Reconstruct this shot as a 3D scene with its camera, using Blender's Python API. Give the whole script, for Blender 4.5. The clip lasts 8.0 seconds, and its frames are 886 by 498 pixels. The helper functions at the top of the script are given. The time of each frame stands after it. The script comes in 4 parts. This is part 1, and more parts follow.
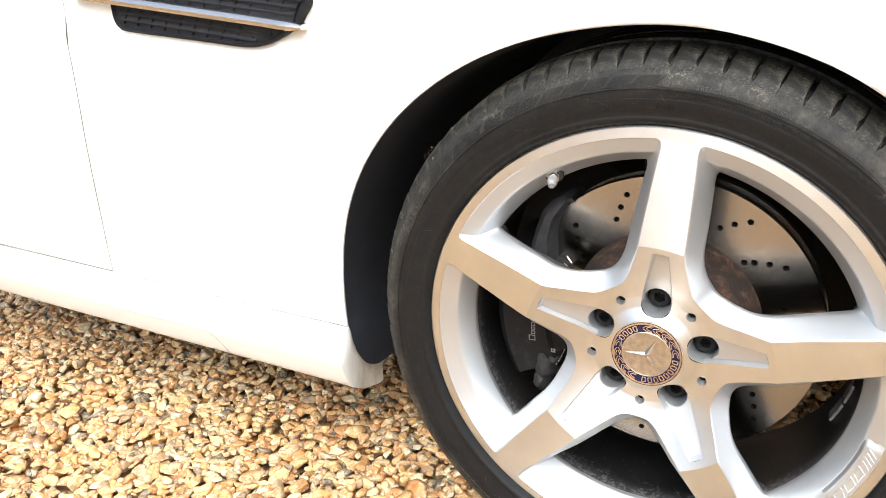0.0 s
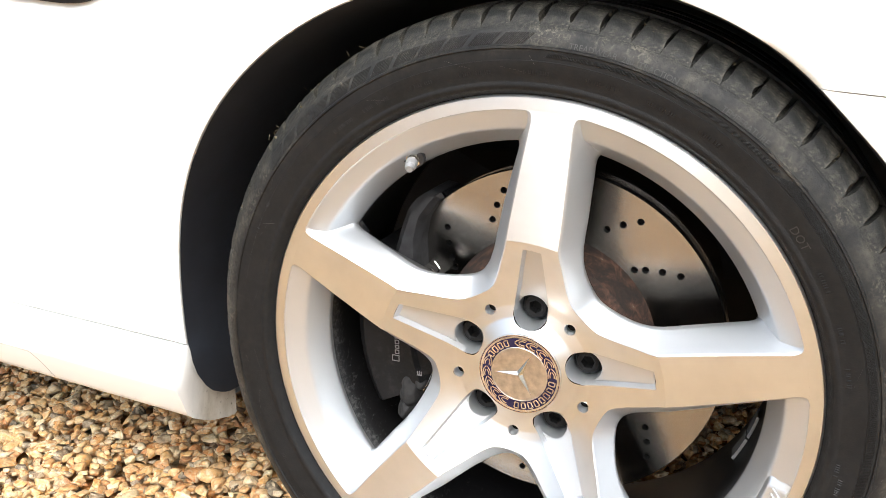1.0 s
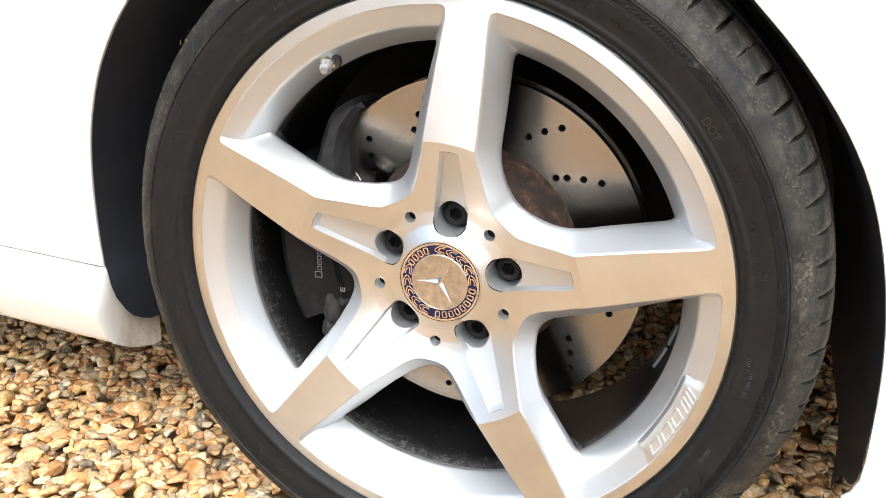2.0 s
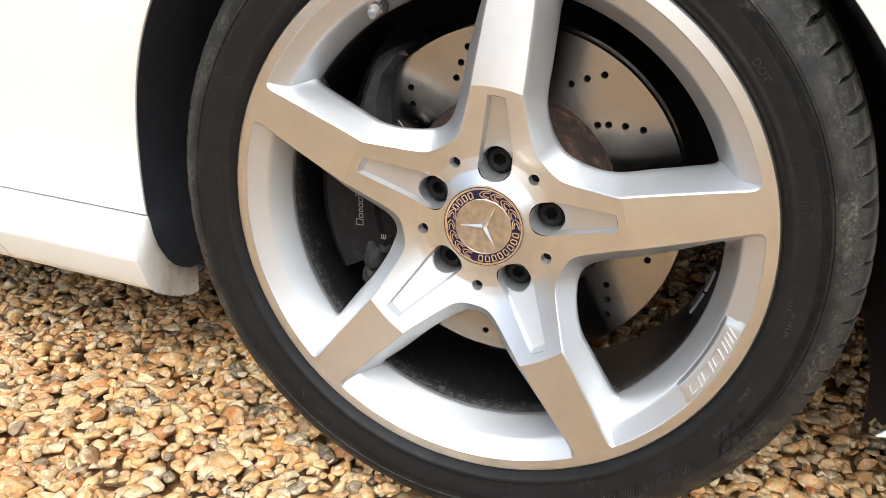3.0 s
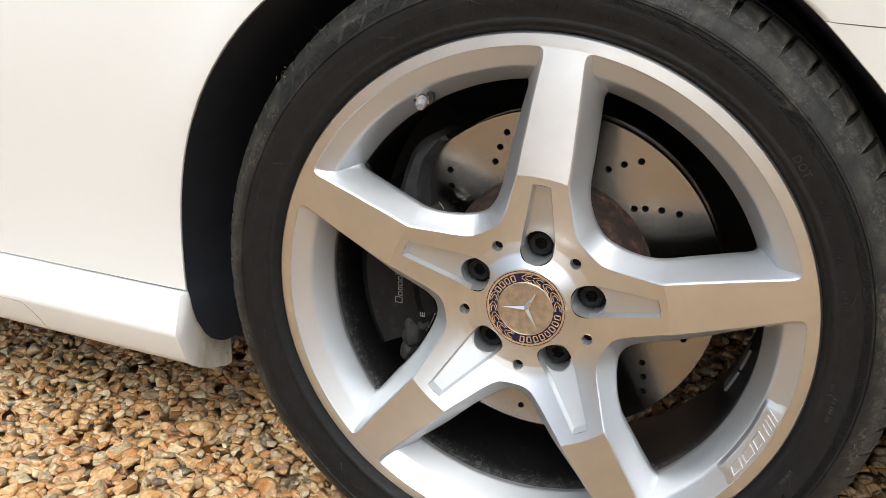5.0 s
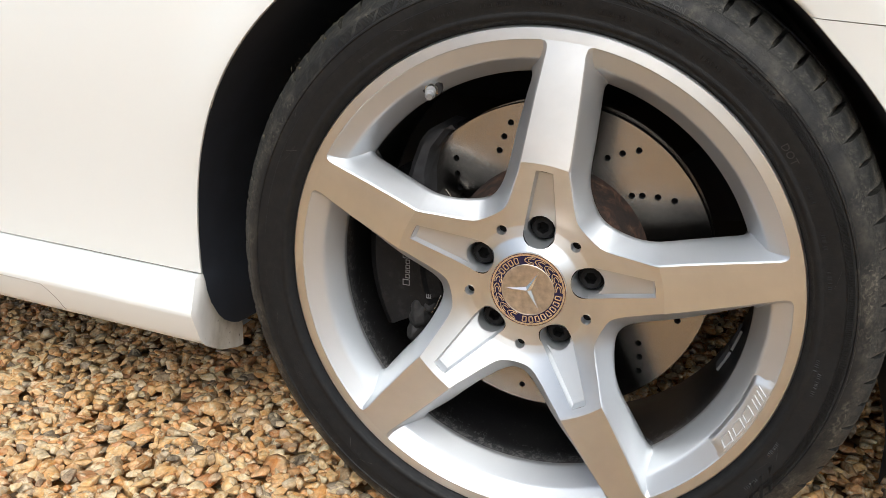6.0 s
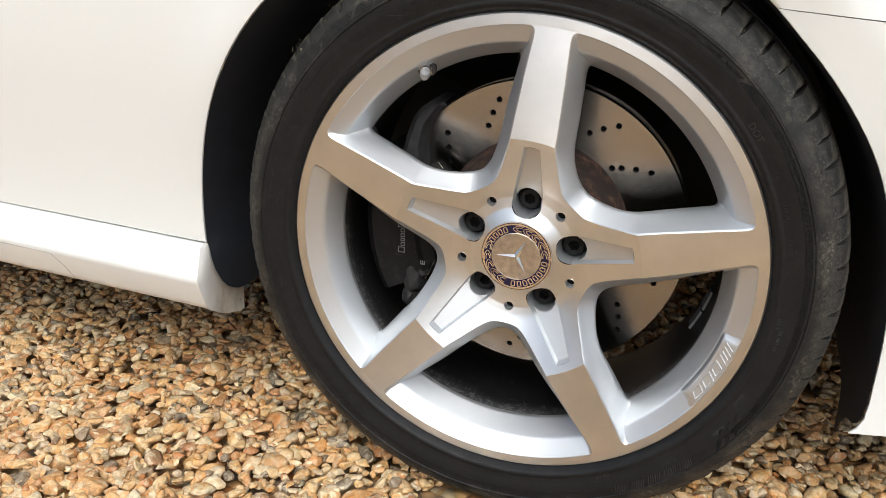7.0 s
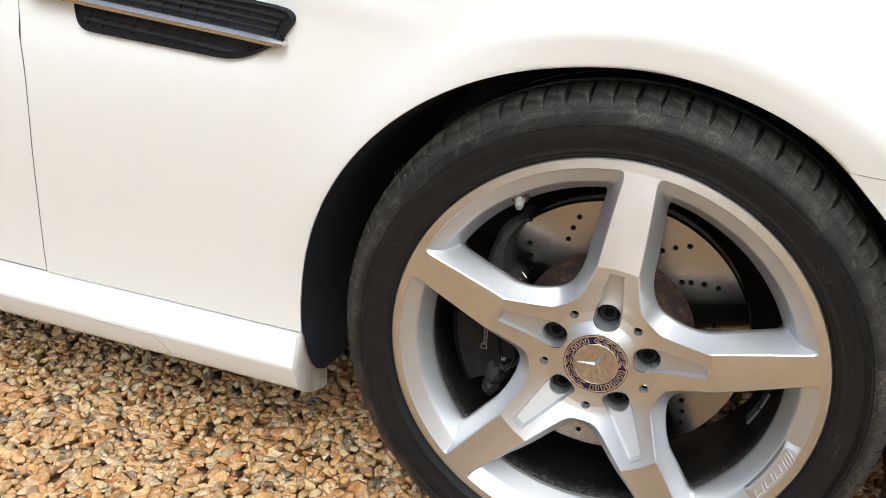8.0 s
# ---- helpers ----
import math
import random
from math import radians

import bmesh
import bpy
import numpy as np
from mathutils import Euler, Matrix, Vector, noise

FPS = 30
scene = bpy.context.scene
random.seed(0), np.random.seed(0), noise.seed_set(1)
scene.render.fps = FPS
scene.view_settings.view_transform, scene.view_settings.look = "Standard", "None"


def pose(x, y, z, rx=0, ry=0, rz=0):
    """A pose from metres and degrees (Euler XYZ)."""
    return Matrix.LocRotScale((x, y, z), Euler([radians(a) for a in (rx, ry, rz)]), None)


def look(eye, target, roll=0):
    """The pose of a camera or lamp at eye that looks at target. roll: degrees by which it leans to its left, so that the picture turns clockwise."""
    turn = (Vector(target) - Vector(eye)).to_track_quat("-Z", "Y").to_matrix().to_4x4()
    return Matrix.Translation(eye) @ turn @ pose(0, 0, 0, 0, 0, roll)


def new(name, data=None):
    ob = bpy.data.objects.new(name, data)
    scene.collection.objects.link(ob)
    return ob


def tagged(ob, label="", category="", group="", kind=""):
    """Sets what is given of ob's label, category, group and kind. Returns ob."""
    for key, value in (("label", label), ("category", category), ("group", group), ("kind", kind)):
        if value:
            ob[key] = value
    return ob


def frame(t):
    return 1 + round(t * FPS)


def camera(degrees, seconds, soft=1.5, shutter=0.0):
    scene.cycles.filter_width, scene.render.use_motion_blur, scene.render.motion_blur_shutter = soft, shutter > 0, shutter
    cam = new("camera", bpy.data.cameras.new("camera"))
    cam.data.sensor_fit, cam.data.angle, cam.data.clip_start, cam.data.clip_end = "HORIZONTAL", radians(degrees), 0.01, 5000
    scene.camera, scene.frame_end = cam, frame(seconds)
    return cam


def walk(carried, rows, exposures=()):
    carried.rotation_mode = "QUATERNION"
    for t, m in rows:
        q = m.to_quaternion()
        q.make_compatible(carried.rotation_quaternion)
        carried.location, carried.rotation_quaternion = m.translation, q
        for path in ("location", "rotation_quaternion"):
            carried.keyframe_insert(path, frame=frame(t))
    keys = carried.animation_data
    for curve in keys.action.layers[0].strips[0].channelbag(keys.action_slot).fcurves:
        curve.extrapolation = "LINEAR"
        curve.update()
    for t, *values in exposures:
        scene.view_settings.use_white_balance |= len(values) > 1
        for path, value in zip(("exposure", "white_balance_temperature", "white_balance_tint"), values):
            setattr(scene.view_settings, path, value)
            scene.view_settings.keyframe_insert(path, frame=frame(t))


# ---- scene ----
cam = camera(56.37, 8.0, soft=0.7)
# seconds, eye x y z, yaw, pitch, roll (degrees)
ROWS = [
    (0.0, 0.1582, -0.757, 0.7059, 25.8501, -20.5901, 2.3908),
    (0.5, 0.1835, -0.6659, 0.6269, 24.1642, -18.3401, 0.209),
    (1.0, 0.1905, -0.6254, 0.6025, 22.5634, -16.3115, -0.4295),
    (1.5, 0.2008, -0.613, 0.5803, 21.1218, -16.5, -0.7938),
    (2.0, 0.2212, -0.6171, 0.5506, 19.479, -18.6239, -0.9611),
    (2.2, 0.2224, -0.624, 0.5393, 19.1022, -19.3993, -0.9939),
    (3.3, 0.1823, -0.6537, 0.5301, 20.0869, -20.4828, -1.0105),
    (3.5, 0.1752, -0.6562, 0.5346, 20.0648, -20.1863, -0.9341),
    (4.0, 0.1622, -0.6572, 0.5439, 19.8102, -18.7641, -1.12),
    (4.5, 0.157, -0.6641, 0.5589, 19.5317, -17.4365, -1.206),
    (5.8, 0.1575, -0.6918, 0.5698, 19.6428, -17.3686, -1.1919),
    (6.0, 0.162, -0.7088, 0.5668, 19.4566, -17.6231, -1.5418),
    (6.5, 0.1748, -0.7342, 0.5633, 18.5727, -19.0872, -1.784),
    (7.0, 0.1617, -0.765, 0.5947, 17.7873, -20.3894, -1.6805),
    (7.5, 0.1386, -0.7983, 0.6451, 17.3673, -21.1329, -2.0587),
    (8.0, 0.0763, -0.8323, 0.7419, 18.1685, -20.8552, -2.3543),
]
# the film's exposure in stops, and its white balance
EXPOSURES = [(0.0, 1.06, 6110, 7), (1.0, 1.05, 6080, 7), (2.0, 1.02, 6080, 7), (3.5, 0.35, 6110, 7), (4.5, 0.22, 6080, 7), (6.0, 0.22, 6080, 7), (7.0, 0.18, 6080, 7), (8.0, 0.11, 6080, 7)]
walk(cam, [(t, pose(x, y, z, 90 + pitch, roll, yaw)) for t, x, y, z, yaw, pitch, roll in ROWS], EXPOSURES)

# ---- light ----
SUN_UP, SUN_ROUND = 50.0, 163.0          # the sun's height and bearing, degrees
world = bpy.data.worlds.new("overcast_sky")
scene.world = world
world.use_nodes = True
wt = world.node_tree
sky = wt.nodes.new("ShaderNodeTexSky")
sky.sky_type, sky.sun_disc = "NISHITA", False
sky.sun_elevation, sky.sun_rotation = radians(SUN_UP), radians(SUN_ROUND)
sky.dust_density, sky.air_density, sky.ozone_density = 6.0, 1.0, 1.0
cloud = wt.nodes.new("ShaderNodeHueSaturation")   # thin cloud: the blue is nearly gone
cloud.inputs["Saturation"].default_value = 0.72
wt.links.new(sky.outputs[0], cloud.inputs["Color"])
wt.links.new(cloud.outputs[0], wt.nodes["Background"].inputs["Color"])
wt.nodes["Background"].inputs["Strength"].default_value = 0.15
sun_data = bpy.data.lights.new("sun", "SUN")
sun_data.energy, sun_data.angle, sun_data.color = 0.9, radians(44), (1.0, 0.97, 0.93)
sun = new("sun", sun_data)
sa, se = radians(SUN_ROUND), radians(SUN_UP)
sun.matrix_basis = look((math.sin(sa) * 5, math.cos(sa) * 5, 5 * math.tan(se)), (0, 0, 0))


# ---- materials ----
class Mat:
    """A node material with one Principled surface."""

    def __init__(self, name, color=(0.5, 0.5, 0.5), rough=0.5, metal=0.0, coat=0.0, spec=0.5):
        self.m = bpy.data.materials.new(name)
        self.m.use_nodes = True
        self.t = self.m.node_tree
        self.b = self.t.nodes["Principled BSDF"]
        self.set("Base Color", (*color, 1))
        self.set("Roughness", rough)
        self.set("Metallic", metal)
        self.set("Coat Weight", coat)
        self.set("Coat Roughness", 0.12)
        self.set("Specular IOR Level", spec)
        self.co = self.add("ShaderNodeTexCoord").outputs["Object"]

    def set(self, key, value):
        if isinstance(value, bpy.types.NodeSocket):
            self.t.links.new(value, self.b.inputs[key])
        else:
            self.b.inputs[key].default_value = value

    def add(self, kind, **ins):
        n = self.t.nodes.new(kind)
        for k, v in ins.items():
            k = k.replace("_", " ")
            if isinstance(v, bpy.types.NodeSocket):
                self.t.links.new(v, n.inputs[k])
            else:
                n.inputs[k].default_value = v
        return n

    def noise(self, scale, detail=4.0, rough=0.55, co=None, distortion=0.0):
        return self.add("ShaderNodeTexNoise", Vector=co or self.co, Scale=scale, Detail=detail, Roughness=rough, Distortion=distortion).outputs["Fac"]

    def stretch(self, sx, sy, sz, co=None):
        return self.add("ShaderNodeMapping", Vector=co or self.co, Scale=(sx, sy, sz)).outputs[0]

    def ramp(self, fac, stops, mode="LINEAR"):
        n = self.add("ShaderNodeValToRGB", Fac=fac)
        e = n.color_ramp.elements
        n.color_ramp.interpolation = mode
        while len(e) < len(stops):
            e.new(0.5)
        for el, (p, c) in zip(e, stops):
            el.position = p
            el.color = (*c, 1) if isinstance(c, tuple) else (c, c, c, 1)
        return n.outputs["Color"]

    def mix(self, fac, a, b, kind="MIX"):
        n = self.t.nodes.new("ShaderNodeMix")
        n.data_type, n.blend_type = "RGBA", kind
        for key, v in ((0, fac), (6, a), (7, b)):
            if isinstance(v, bpy.types.NodeSocket):
                self.t.links.new(v, n.inputs[key])
            else:
                n.inputs[key].default_value = (*v, 1) if isinstance(v, tuple) else v
        return n.outputs[2]

    def lathe(self, amount):
        """Grooves turned round the wheel's axis stretch the gloss across them."""
        p = self.add("ShaderNodeSeparateXYZ", Vector=self.co).outputs
        back = self.add("ShaderNodeMath")
        back.operation = "MULTIPLY"
        self.t.links.new(p[0], back.inputs[0])
        back.inputs[1].default_value = -1.0
        flow = self.add("ShaderNodeCombineXYZ", X=p[2], Z=back.outputs[0])
        world_dir = self.add("ShaderNodeVectorTransform", Vector=flow.outputs[0])
        world_dir.vector_type, world_dir.convert_from, world_dir.convert_to = "VECTOR", "OBJECT", "WORLD"
        self.set("Tangent", world_dir.outputs[0])
        self.set("Anisotropic", amount)
        self.set("Anisotropic Rotation", 0.25)
        return self

    def bump(self, height, strength=0.3, dist=0.001):
        self.set("Normal", self.add("ShaderNodeBump", Height=height, Strength=strength, Distance=dist).outputs[0])
        return self


def paint_white():
    m = Mat("white_paint", (0.80, 0.81, 0.80), 0.34, coat=0.25)
    m.set("Coat Roughness", 0.2)
    m.set("Base Color", m.ramp(m.noise(1.5, 3), [(0.2, (0.768, 0.798, 0.788)), (0.8, (0.788, 0.818, 0.808))]))
    m.set("Roughness", m.ramp(m.noise(90.0, 3), [(0.3, 0.30), (0.7, 0.38)]))
    return m


def paint_dirty():
    m = Mat("dirty_white_paint", rough=0.5)
    spots = m.ramp(m.noise(190.0, 4, 0.65), [(0.0, 0.0), (0.64, 0.0), (0.70, 1.0)])
    film = m.ramp(m.noise(38.0, 6, 0.65, m.stretch(1, 1, 0.45)), [(0.32, (0.68, 0.66, 0.60)), (0.52, (0.52, 0.49, 0.42)), (0.70, (0.30, 0.27, 0.21))])
    p = m.add("ShaderNodeSeparateXYZ", Vector=m.co).outputs
    inward = m.ramp(p[1], [(0.026, 0.0), (0.065, 1.0)])          # grime thrown up by the wheel
    low = m.ramp(p[2], [(0.150, 1.0), (0.230, 0.55)])            # splashed most along the bottom
    soiled = m.mix(m.mix(1.0, spots, low, "MULTIPLY"), film, (0.10, 0.09, 0.07))
    m.set("Base Color", m.mix(m.mix(1.0, inward, low, "MULTIPLY"), (0.785, 0.80, 0.79), soiled))
    return m


def machined():
    m = Mat("machined_alloy", (0.86, 0.83, 0.79), 0.27, 1.0)
    m.set("Base Color", m.ramp(m.noise(40.0, 5), [(0.3, (0.765, 0.80, 0.83)), (0.7, (0.82, 0.855, 0.885))]))
    sep = m.add("ShaderNodeSeparateXYZ", Vector=m.co)
    flat = m.add("ShaderNodeCombineXYZ", X=sep.outputs[0], Y=sep.outputs[2])
    rad = m.add("ShaderNodeVectorMath", **{"Vector": flat.outputs[0]})
    rad.operation = "LENGTH"
    ring = m.add("ShaderNodeTexNoise", Scale=2600.0, Detail=2.0)
    ring.noise_dimensions = "1D"
    m.t.links.new(rad.outputs["Value"], ring.inputs["W"])
    m.set("Roughness", m.ramp(m.noise(22.0, 6), [(0.3, 0.31), (0.7, 0.36)]))
    return m.lathe(0.75).bump(ring.outputs["Fac"], 0.05, 0.0002)


def silver_paint():
    m = Mat("silver_wheel_paint", (0.6, 0.6, 0.6), 0.45, 0.88, coat=0.08)
    m.set("Base Color", m.ramp(m.noise(9.0, 5), [(0.3, (0.585, 0.61, 0.63)), (0.7, (0.635, 0.66, 0.68))]))
    m.set("Roughness", m.ramp(m.noise(900.0, 2), [(0.3, 0.41), (0.7, 0.49)]))
    return m


def barrel_inside():
    m = Mat("brake_dusted_barrel", rough=0.34, metal=0.0, spec=0.12)
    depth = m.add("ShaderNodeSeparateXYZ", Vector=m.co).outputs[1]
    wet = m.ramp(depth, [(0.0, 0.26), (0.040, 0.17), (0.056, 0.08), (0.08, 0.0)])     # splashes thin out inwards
    n = m.noise(210.0, 8, 0.78, m.stretch(1, 0.6, 1), 0.6)
    lifted = m.add("ShaderNodeMath")
    m.t.links.new(n, lifted.inputs[0])
    m.t.links.new(wet, lifted.inputs[1])
    splash = m.ramp(lifted.outputs[0], [(0.0, 0.0), (0.60, 0.0), (0.72, 1.0)])
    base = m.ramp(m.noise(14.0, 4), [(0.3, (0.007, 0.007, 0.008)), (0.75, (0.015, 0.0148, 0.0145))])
    outer_grey = m.ramp(depth, [(0.038, 0.8), (0.048, 0.5), (0.066, 0.0)])           # greyer towards the face, blacker deeper in
    base = m.mix(outer_grey, base, m.ramp(m.noise(45.0, 6, 0.65), [(0.35, (0.028, 0.030, 0.034)), (0.7, (0.055, 0.058, 0.063))]))
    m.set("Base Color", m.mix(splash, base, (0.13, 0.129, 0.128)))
    return m.bump(n, 0.2, 0.0005)


def caliper_coat():
    m = Mat("caliper_dark_grey", rough=0.55, spec=0.2)
    grime = m.ramp(m.noise(85.0, 7, 0.7), [(0.0, 0.0), (0.52, 0.0), (0.72, 0.6)])
    base = m.ramp(m.noise(30.0, 4), [(0.3, (0.006, 0.006, 0.0065)), (0.7, (0.010, 0.010, 0.011))])
    m.set("Base Color", m.mix(grime, base, (0.034, 0.033, 0.032)))
    return m.bump(m.noise(300.0, 6), 0.4, 0.0008)


def rubber():
    """Tyre rubber: clean and dark low on the sidewall, greyed and muddy on the scrubbed shoulder and tread."""
    m = Mat("tyre_rubber", rough=0.62, spec=0.28)
    p = m.add("ShaderNodeSeparateXYZ", Vector=m.co).outputs
    flat = m.add("ShaderNodeCombineXYZ", X=p[0], Y=p[2])
    rad = m.add("ShaderNodeVectorMath", Vector=flat.outputs[0])
    rad.operation = "LENGTH"
    shaken = m.add("ShaderNodeMath")
    m.t.links.new(rad.outputs["Value"], shaken.inputs[0])
    jitter = m.add("ShaderNodeMath")
    jitter.operation = "MULTIPLY"
    m.t.links.new(m.noise(28.0, 5, 0.65), jitter.inputs[0])
    jitter.inputs[1].default_value = 0.022
    m.t.links.new(jitter.outputs[0], shaken.inputs[1])
    worn = m.ramp(shaken.outputs[0], [(0.2860, 0.0), (0.3040, 0.72), (0.3200, 1.0)])
    clean = m.ramp(m.noise(24.0, 6), [(0.3, (0.0042, 0.0046, 0.0053)), (0.7, (0.0072, 0.0078, 0.0087))])
    clean = m.mix(m.ramp(m.noise(110.0, 8, 0.75), [(0.46, 0.0), (0.72, 0.05)]), clean, (0.13, 0.12, 0.09))
    scrubbed = m.ramp(m.noise(58.0, 9, 0.72), [(0.30, (0.009, 0.010, 0.0105)), (0.48, (0.026, 0.027, 0.026)), (0.68, (0.085, 0.080, 0.066))])
    mud = m.mix(1.0, m.ramp(m.noise(30.0, 3), [(0.46, 0.0), (0.62, 1.0)]), m.ramp(m.noise(260.0, 6, 0.7, None, 0.8), [(0.49, 0.0), (0.64, 0.8)]), "MULTIPLY")
    scrubbed = m.mix(mud, scrubbed, (0.23, 0.21, 0.165))
    m.set("Base Color", m.mix(worn, clean, scrubbed))
    m.set("Roughness", m.ramp(m.noise(180.0, 4), [(0.3, 0.46), (0.7, 0.66)]))
    grain, rough = m.noise(700.0, 4), m.noise(130.0, 7, 0.7)
    return m.bump(m.mix(worn, m.mix(1.0, grain, (0.15, 0.15, 0.15), "MULTIPLY"), rough), 0.6, 0.003)


def plain(name, color, rough, metal=0.0, vary=0.25, scale=40.0, bump=0.15, spec=0.5):
    m = Mat(name, color, rough, metal, spec=spec)
    lo, hi = tuple(c * (1 - vary) for c in color), tuple(min(1.0, c * (1 + vary)) for c in color)
    m.set("Base Color", m.ramp(m.noise(scale, 6), [(0.3, lo), (0.7, hi)]))
    return m.bump(m.noise(scale * 6, 4), bump, 0.0006)


def disc_steel():
    m = Mat("brake_disc_steel", (0.56, 0.53, 0.49), 0.2, 1.0)
    sep = m.add("ShaderNodeSeparateXYZ", Vector=m.co)
    flat = m.add("ShaderNodeCombineXYZ", X=sep.outputs[0], Y=sep.outputs[2])
    rad = m.add("ShaderNodeVectorMath", Vector=flat.outputs[0])
    rad.operation = "LENGTH"
    ring = m.add("ShaderNodeTexNoise", Scale=900.0, Detail=3.0)
    ring.noise_dimensions = "1D"
    m.t.links.new(rad.outputs["Value"], ring.inputs["W"])
    m.set("Base Color", m.ramp(ring.outputs["Fac"], [(0.3, (0.38, 0.362, 0.335)), (0.7, (0.45, 0.428, 0.395))]))
    m.set("Roughness", m.ramp(m.noise(30.0, 5), [(0.3, 0.19), (0.7, 0.27)]))
    return m.lathe(0.75).bump(ring.outputs["Fac"], 0.015, 0.0003)


def rust():
    m = Mat("rusty_iron", rough=0.85)
    m.set("Base Color", m.ramp(m.noise(70.0, 9, 0.72, None, 0.5), [(0.34, (0.009, 0.0075, 0.0068)), (0.49, (0.024, 0.014, 0.010)), (0.60, (0.072, 0.034, 0.021)), (0.67, (0.10, 0.062, 0.045)), (0.72, (0.28, 0.26, 0.24))]))
    return m.bump(m.noise(160.0, 6), 0.5, 0.001)


STONE_STOPS = [(0.0, (0.076, 0.076, 0.082)), (0.06, (0.280, 0.253, 0.226)), (0.12, (0.600, 0.276, 0.094)), (0.24, (0.805, 0.480, 0.190)),
               (0.36, (0.877, 0.622, 0.324)), (0.47, (0.650, 0.340, 0.130)), (0.57, (0.920, 0.735, 0.439)), (0.69, (0.777, 0.507, 0.209)),
               (0.79, (0.461, 0.380, 0.298)), (0.86, (0.920, 0.854, 0.611)), (0.96, (0.800, 0.730, 0.600))]


def stone(name, single):
    m = Mat(name, rough=0.5, spec=0.5)
    rnd = m.add("ShaderNodeObjectInfo").outputs["Random"] if single else m.add("ShaderNodeNewGeometry").outputs["Random Per Island"]
    base = m.ramp(rnd, STONE_STOPS)
    shift = m.add("ShaderNodeVectorMath", Vector=m.co)
    comb = m.add("ShaderNodeCombineXYZ", X=rnd, Y=rnd, Z=rnd)
    scaled = m.add("ShaderNodeVectorMath", Vector=comb.outputs[0])
    scaled.operation = "SCALE"
    scaled.inputs["Scale"].default_value = 3700.0 if single else 37.0
    m.t.links.new(scaled.outputs[0], shift.inputs[1])
    co = m.stretch(0.0105, 0.0105, 0.0105, shift.outputs[0]) if single else shift.outputs[0]
    vein = m.ramp(m.noise(95.0, 6, 0.6, co, 1.2), [(0.36, 0.0), (0.66, 1.0)])
    warm = m.mix(1.0, base, (0.93, 0.695, 0.43), "MULTIPLY")
    pale = m.mix(0.42, base, (0.88, 0.71, 0.45))
    body = m.mix(vein, warm, pale)
    rind = m.ramp(m.noise(58.0, 5, 0.6, co, 0.6), [(0.56, 0.0), (0.61, 0.70)])      # chalky rind left on broken flint
    body = m.mix(rind, body, (0.92, 0.78, 0.52))
    stain = m.ramp(m.noise(75.0, 5, 0.65, m.add("ShaderNodeMapping", Vector=co, Location=(9, 4, 7)).outputs[0], 0.9), [(0.58, 0.0), (0.70, 0.62)])
    body = m.mix(stain, body, (0.15, 0.105, 0.07))
    fleck = m.ramp(m.noise(210.0, 5, 0.55, co), [(0.34, 0.60), (0.62, 0.88)])
    m.set("Base Color", m.mix(1.0, body, fleck, "MULTIPLY"))
    m.set("Roughness", m.ramp(m.noise(130.0, 4, 0.5, co), [(0.3, 0.34), (0.7, 0.66)]))
    return m.bump(m.noise(170.0, 5, 0.5, co), 0.25, 0.0015)


def ground_mat():
    m = Mat("gravel_bed", rough=0.8)
    v = m.add("ShaderNodeTexVoronoi", Vector=m.co, Scale=48.0)
    lum = m.add("ShaderNodeSeparateColor", Color=v.outputs["Color"])
    col = m.ramp(lum.outputs[0], STONE_STOPS)
    # shade in the gaps between stones, painted as darker cell edges
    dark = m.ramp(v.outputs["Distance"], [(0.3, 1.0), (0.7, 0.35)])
    wide = m.ramp(m.noise(0.9, 5), [(0.3, (0.73, 0.61, 0.46)), (0.7, (0.89, 0.76, 0.58))])
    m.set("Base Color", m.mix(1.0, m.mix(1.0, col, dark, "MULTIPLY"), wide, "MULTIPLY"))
    return m.bump(v.outputs["Distance"], 1.0, -0.01)


WHITE, DIRTY, MACHINED, SILVER = paint_white(), paint_dirty(), machined(), silver_paint()
BARREL, RUBBER = barrel_inside(), rubber()
LINER = plain("black_liner_plastic", (0.023, 0.027, 0.036), 0.6, vary=0.15, scale=30, bump=0.12, spec=0.45)
SEAM = plain("shaded_joint", (0.30, 0.29, 0.27), 0.9, spec=0.1)
GAP = plain("dark_gap", (0.01, 0.01, 0.01), 0.9, spec=0.1)
CALIPER = caliper_coat()
IRON = plain("sooty_iron", (0.028, 0.028, 0.030), 0.6, vary=0.5, scale=80, bump=0.5)
BOLT = plain("black_bolt_steel", (0.0060, 0.0062, 0.0068), 0.5, 0.0, vary=0.5, scale=160, bump=0.5, spec=0.18)
CHROME = plain("chrome", (0.82, 0.81, 0.79), 0.09, 1.0, vary=0.04, scale=20, bump=0.02)
PLASTIC = plain("grey_plastic_cap", (0.24, 0.245, 0.25), 0.28, 0.0, vary=0.3, scale=200)
DUSTY = plain("dust_caked_rubber", (0.019, 0.0185, 0.0185), 0.75, vary=0.55, scale=120, bump=0.6)
CAPFACE = plain("etched_silver_cap", (0.60, 0.55, 0.48), 0.36, 1.0, vary=0.22, scale=160, bump=0.35)
NAVY = plain("navy_enamel", (0.011, 0.009, 0.036), 0.25, vary=0.2, scale=60, bump=0.05)
VENT = plain("vent_black_plastic", (0.011, 0.012, 0.015), 0.58, vary=0.25, scale=50, bump=0.1, spec=0.25)
LETTER = plain("pale_lettering", (0.25, 0.25, 0.245), 0.5, vary=0.1, scale=60, bump=0.05)
# lighter grey rubber: the sheen on raised lettering and hatching, put into the colour
SHEEN_RUBBER = plain("sheen_grey_rubber", (0.030, 0.0298, 0.029), 0.5, vary=0.35, scale=120, bump=0.2, spec=0.45)
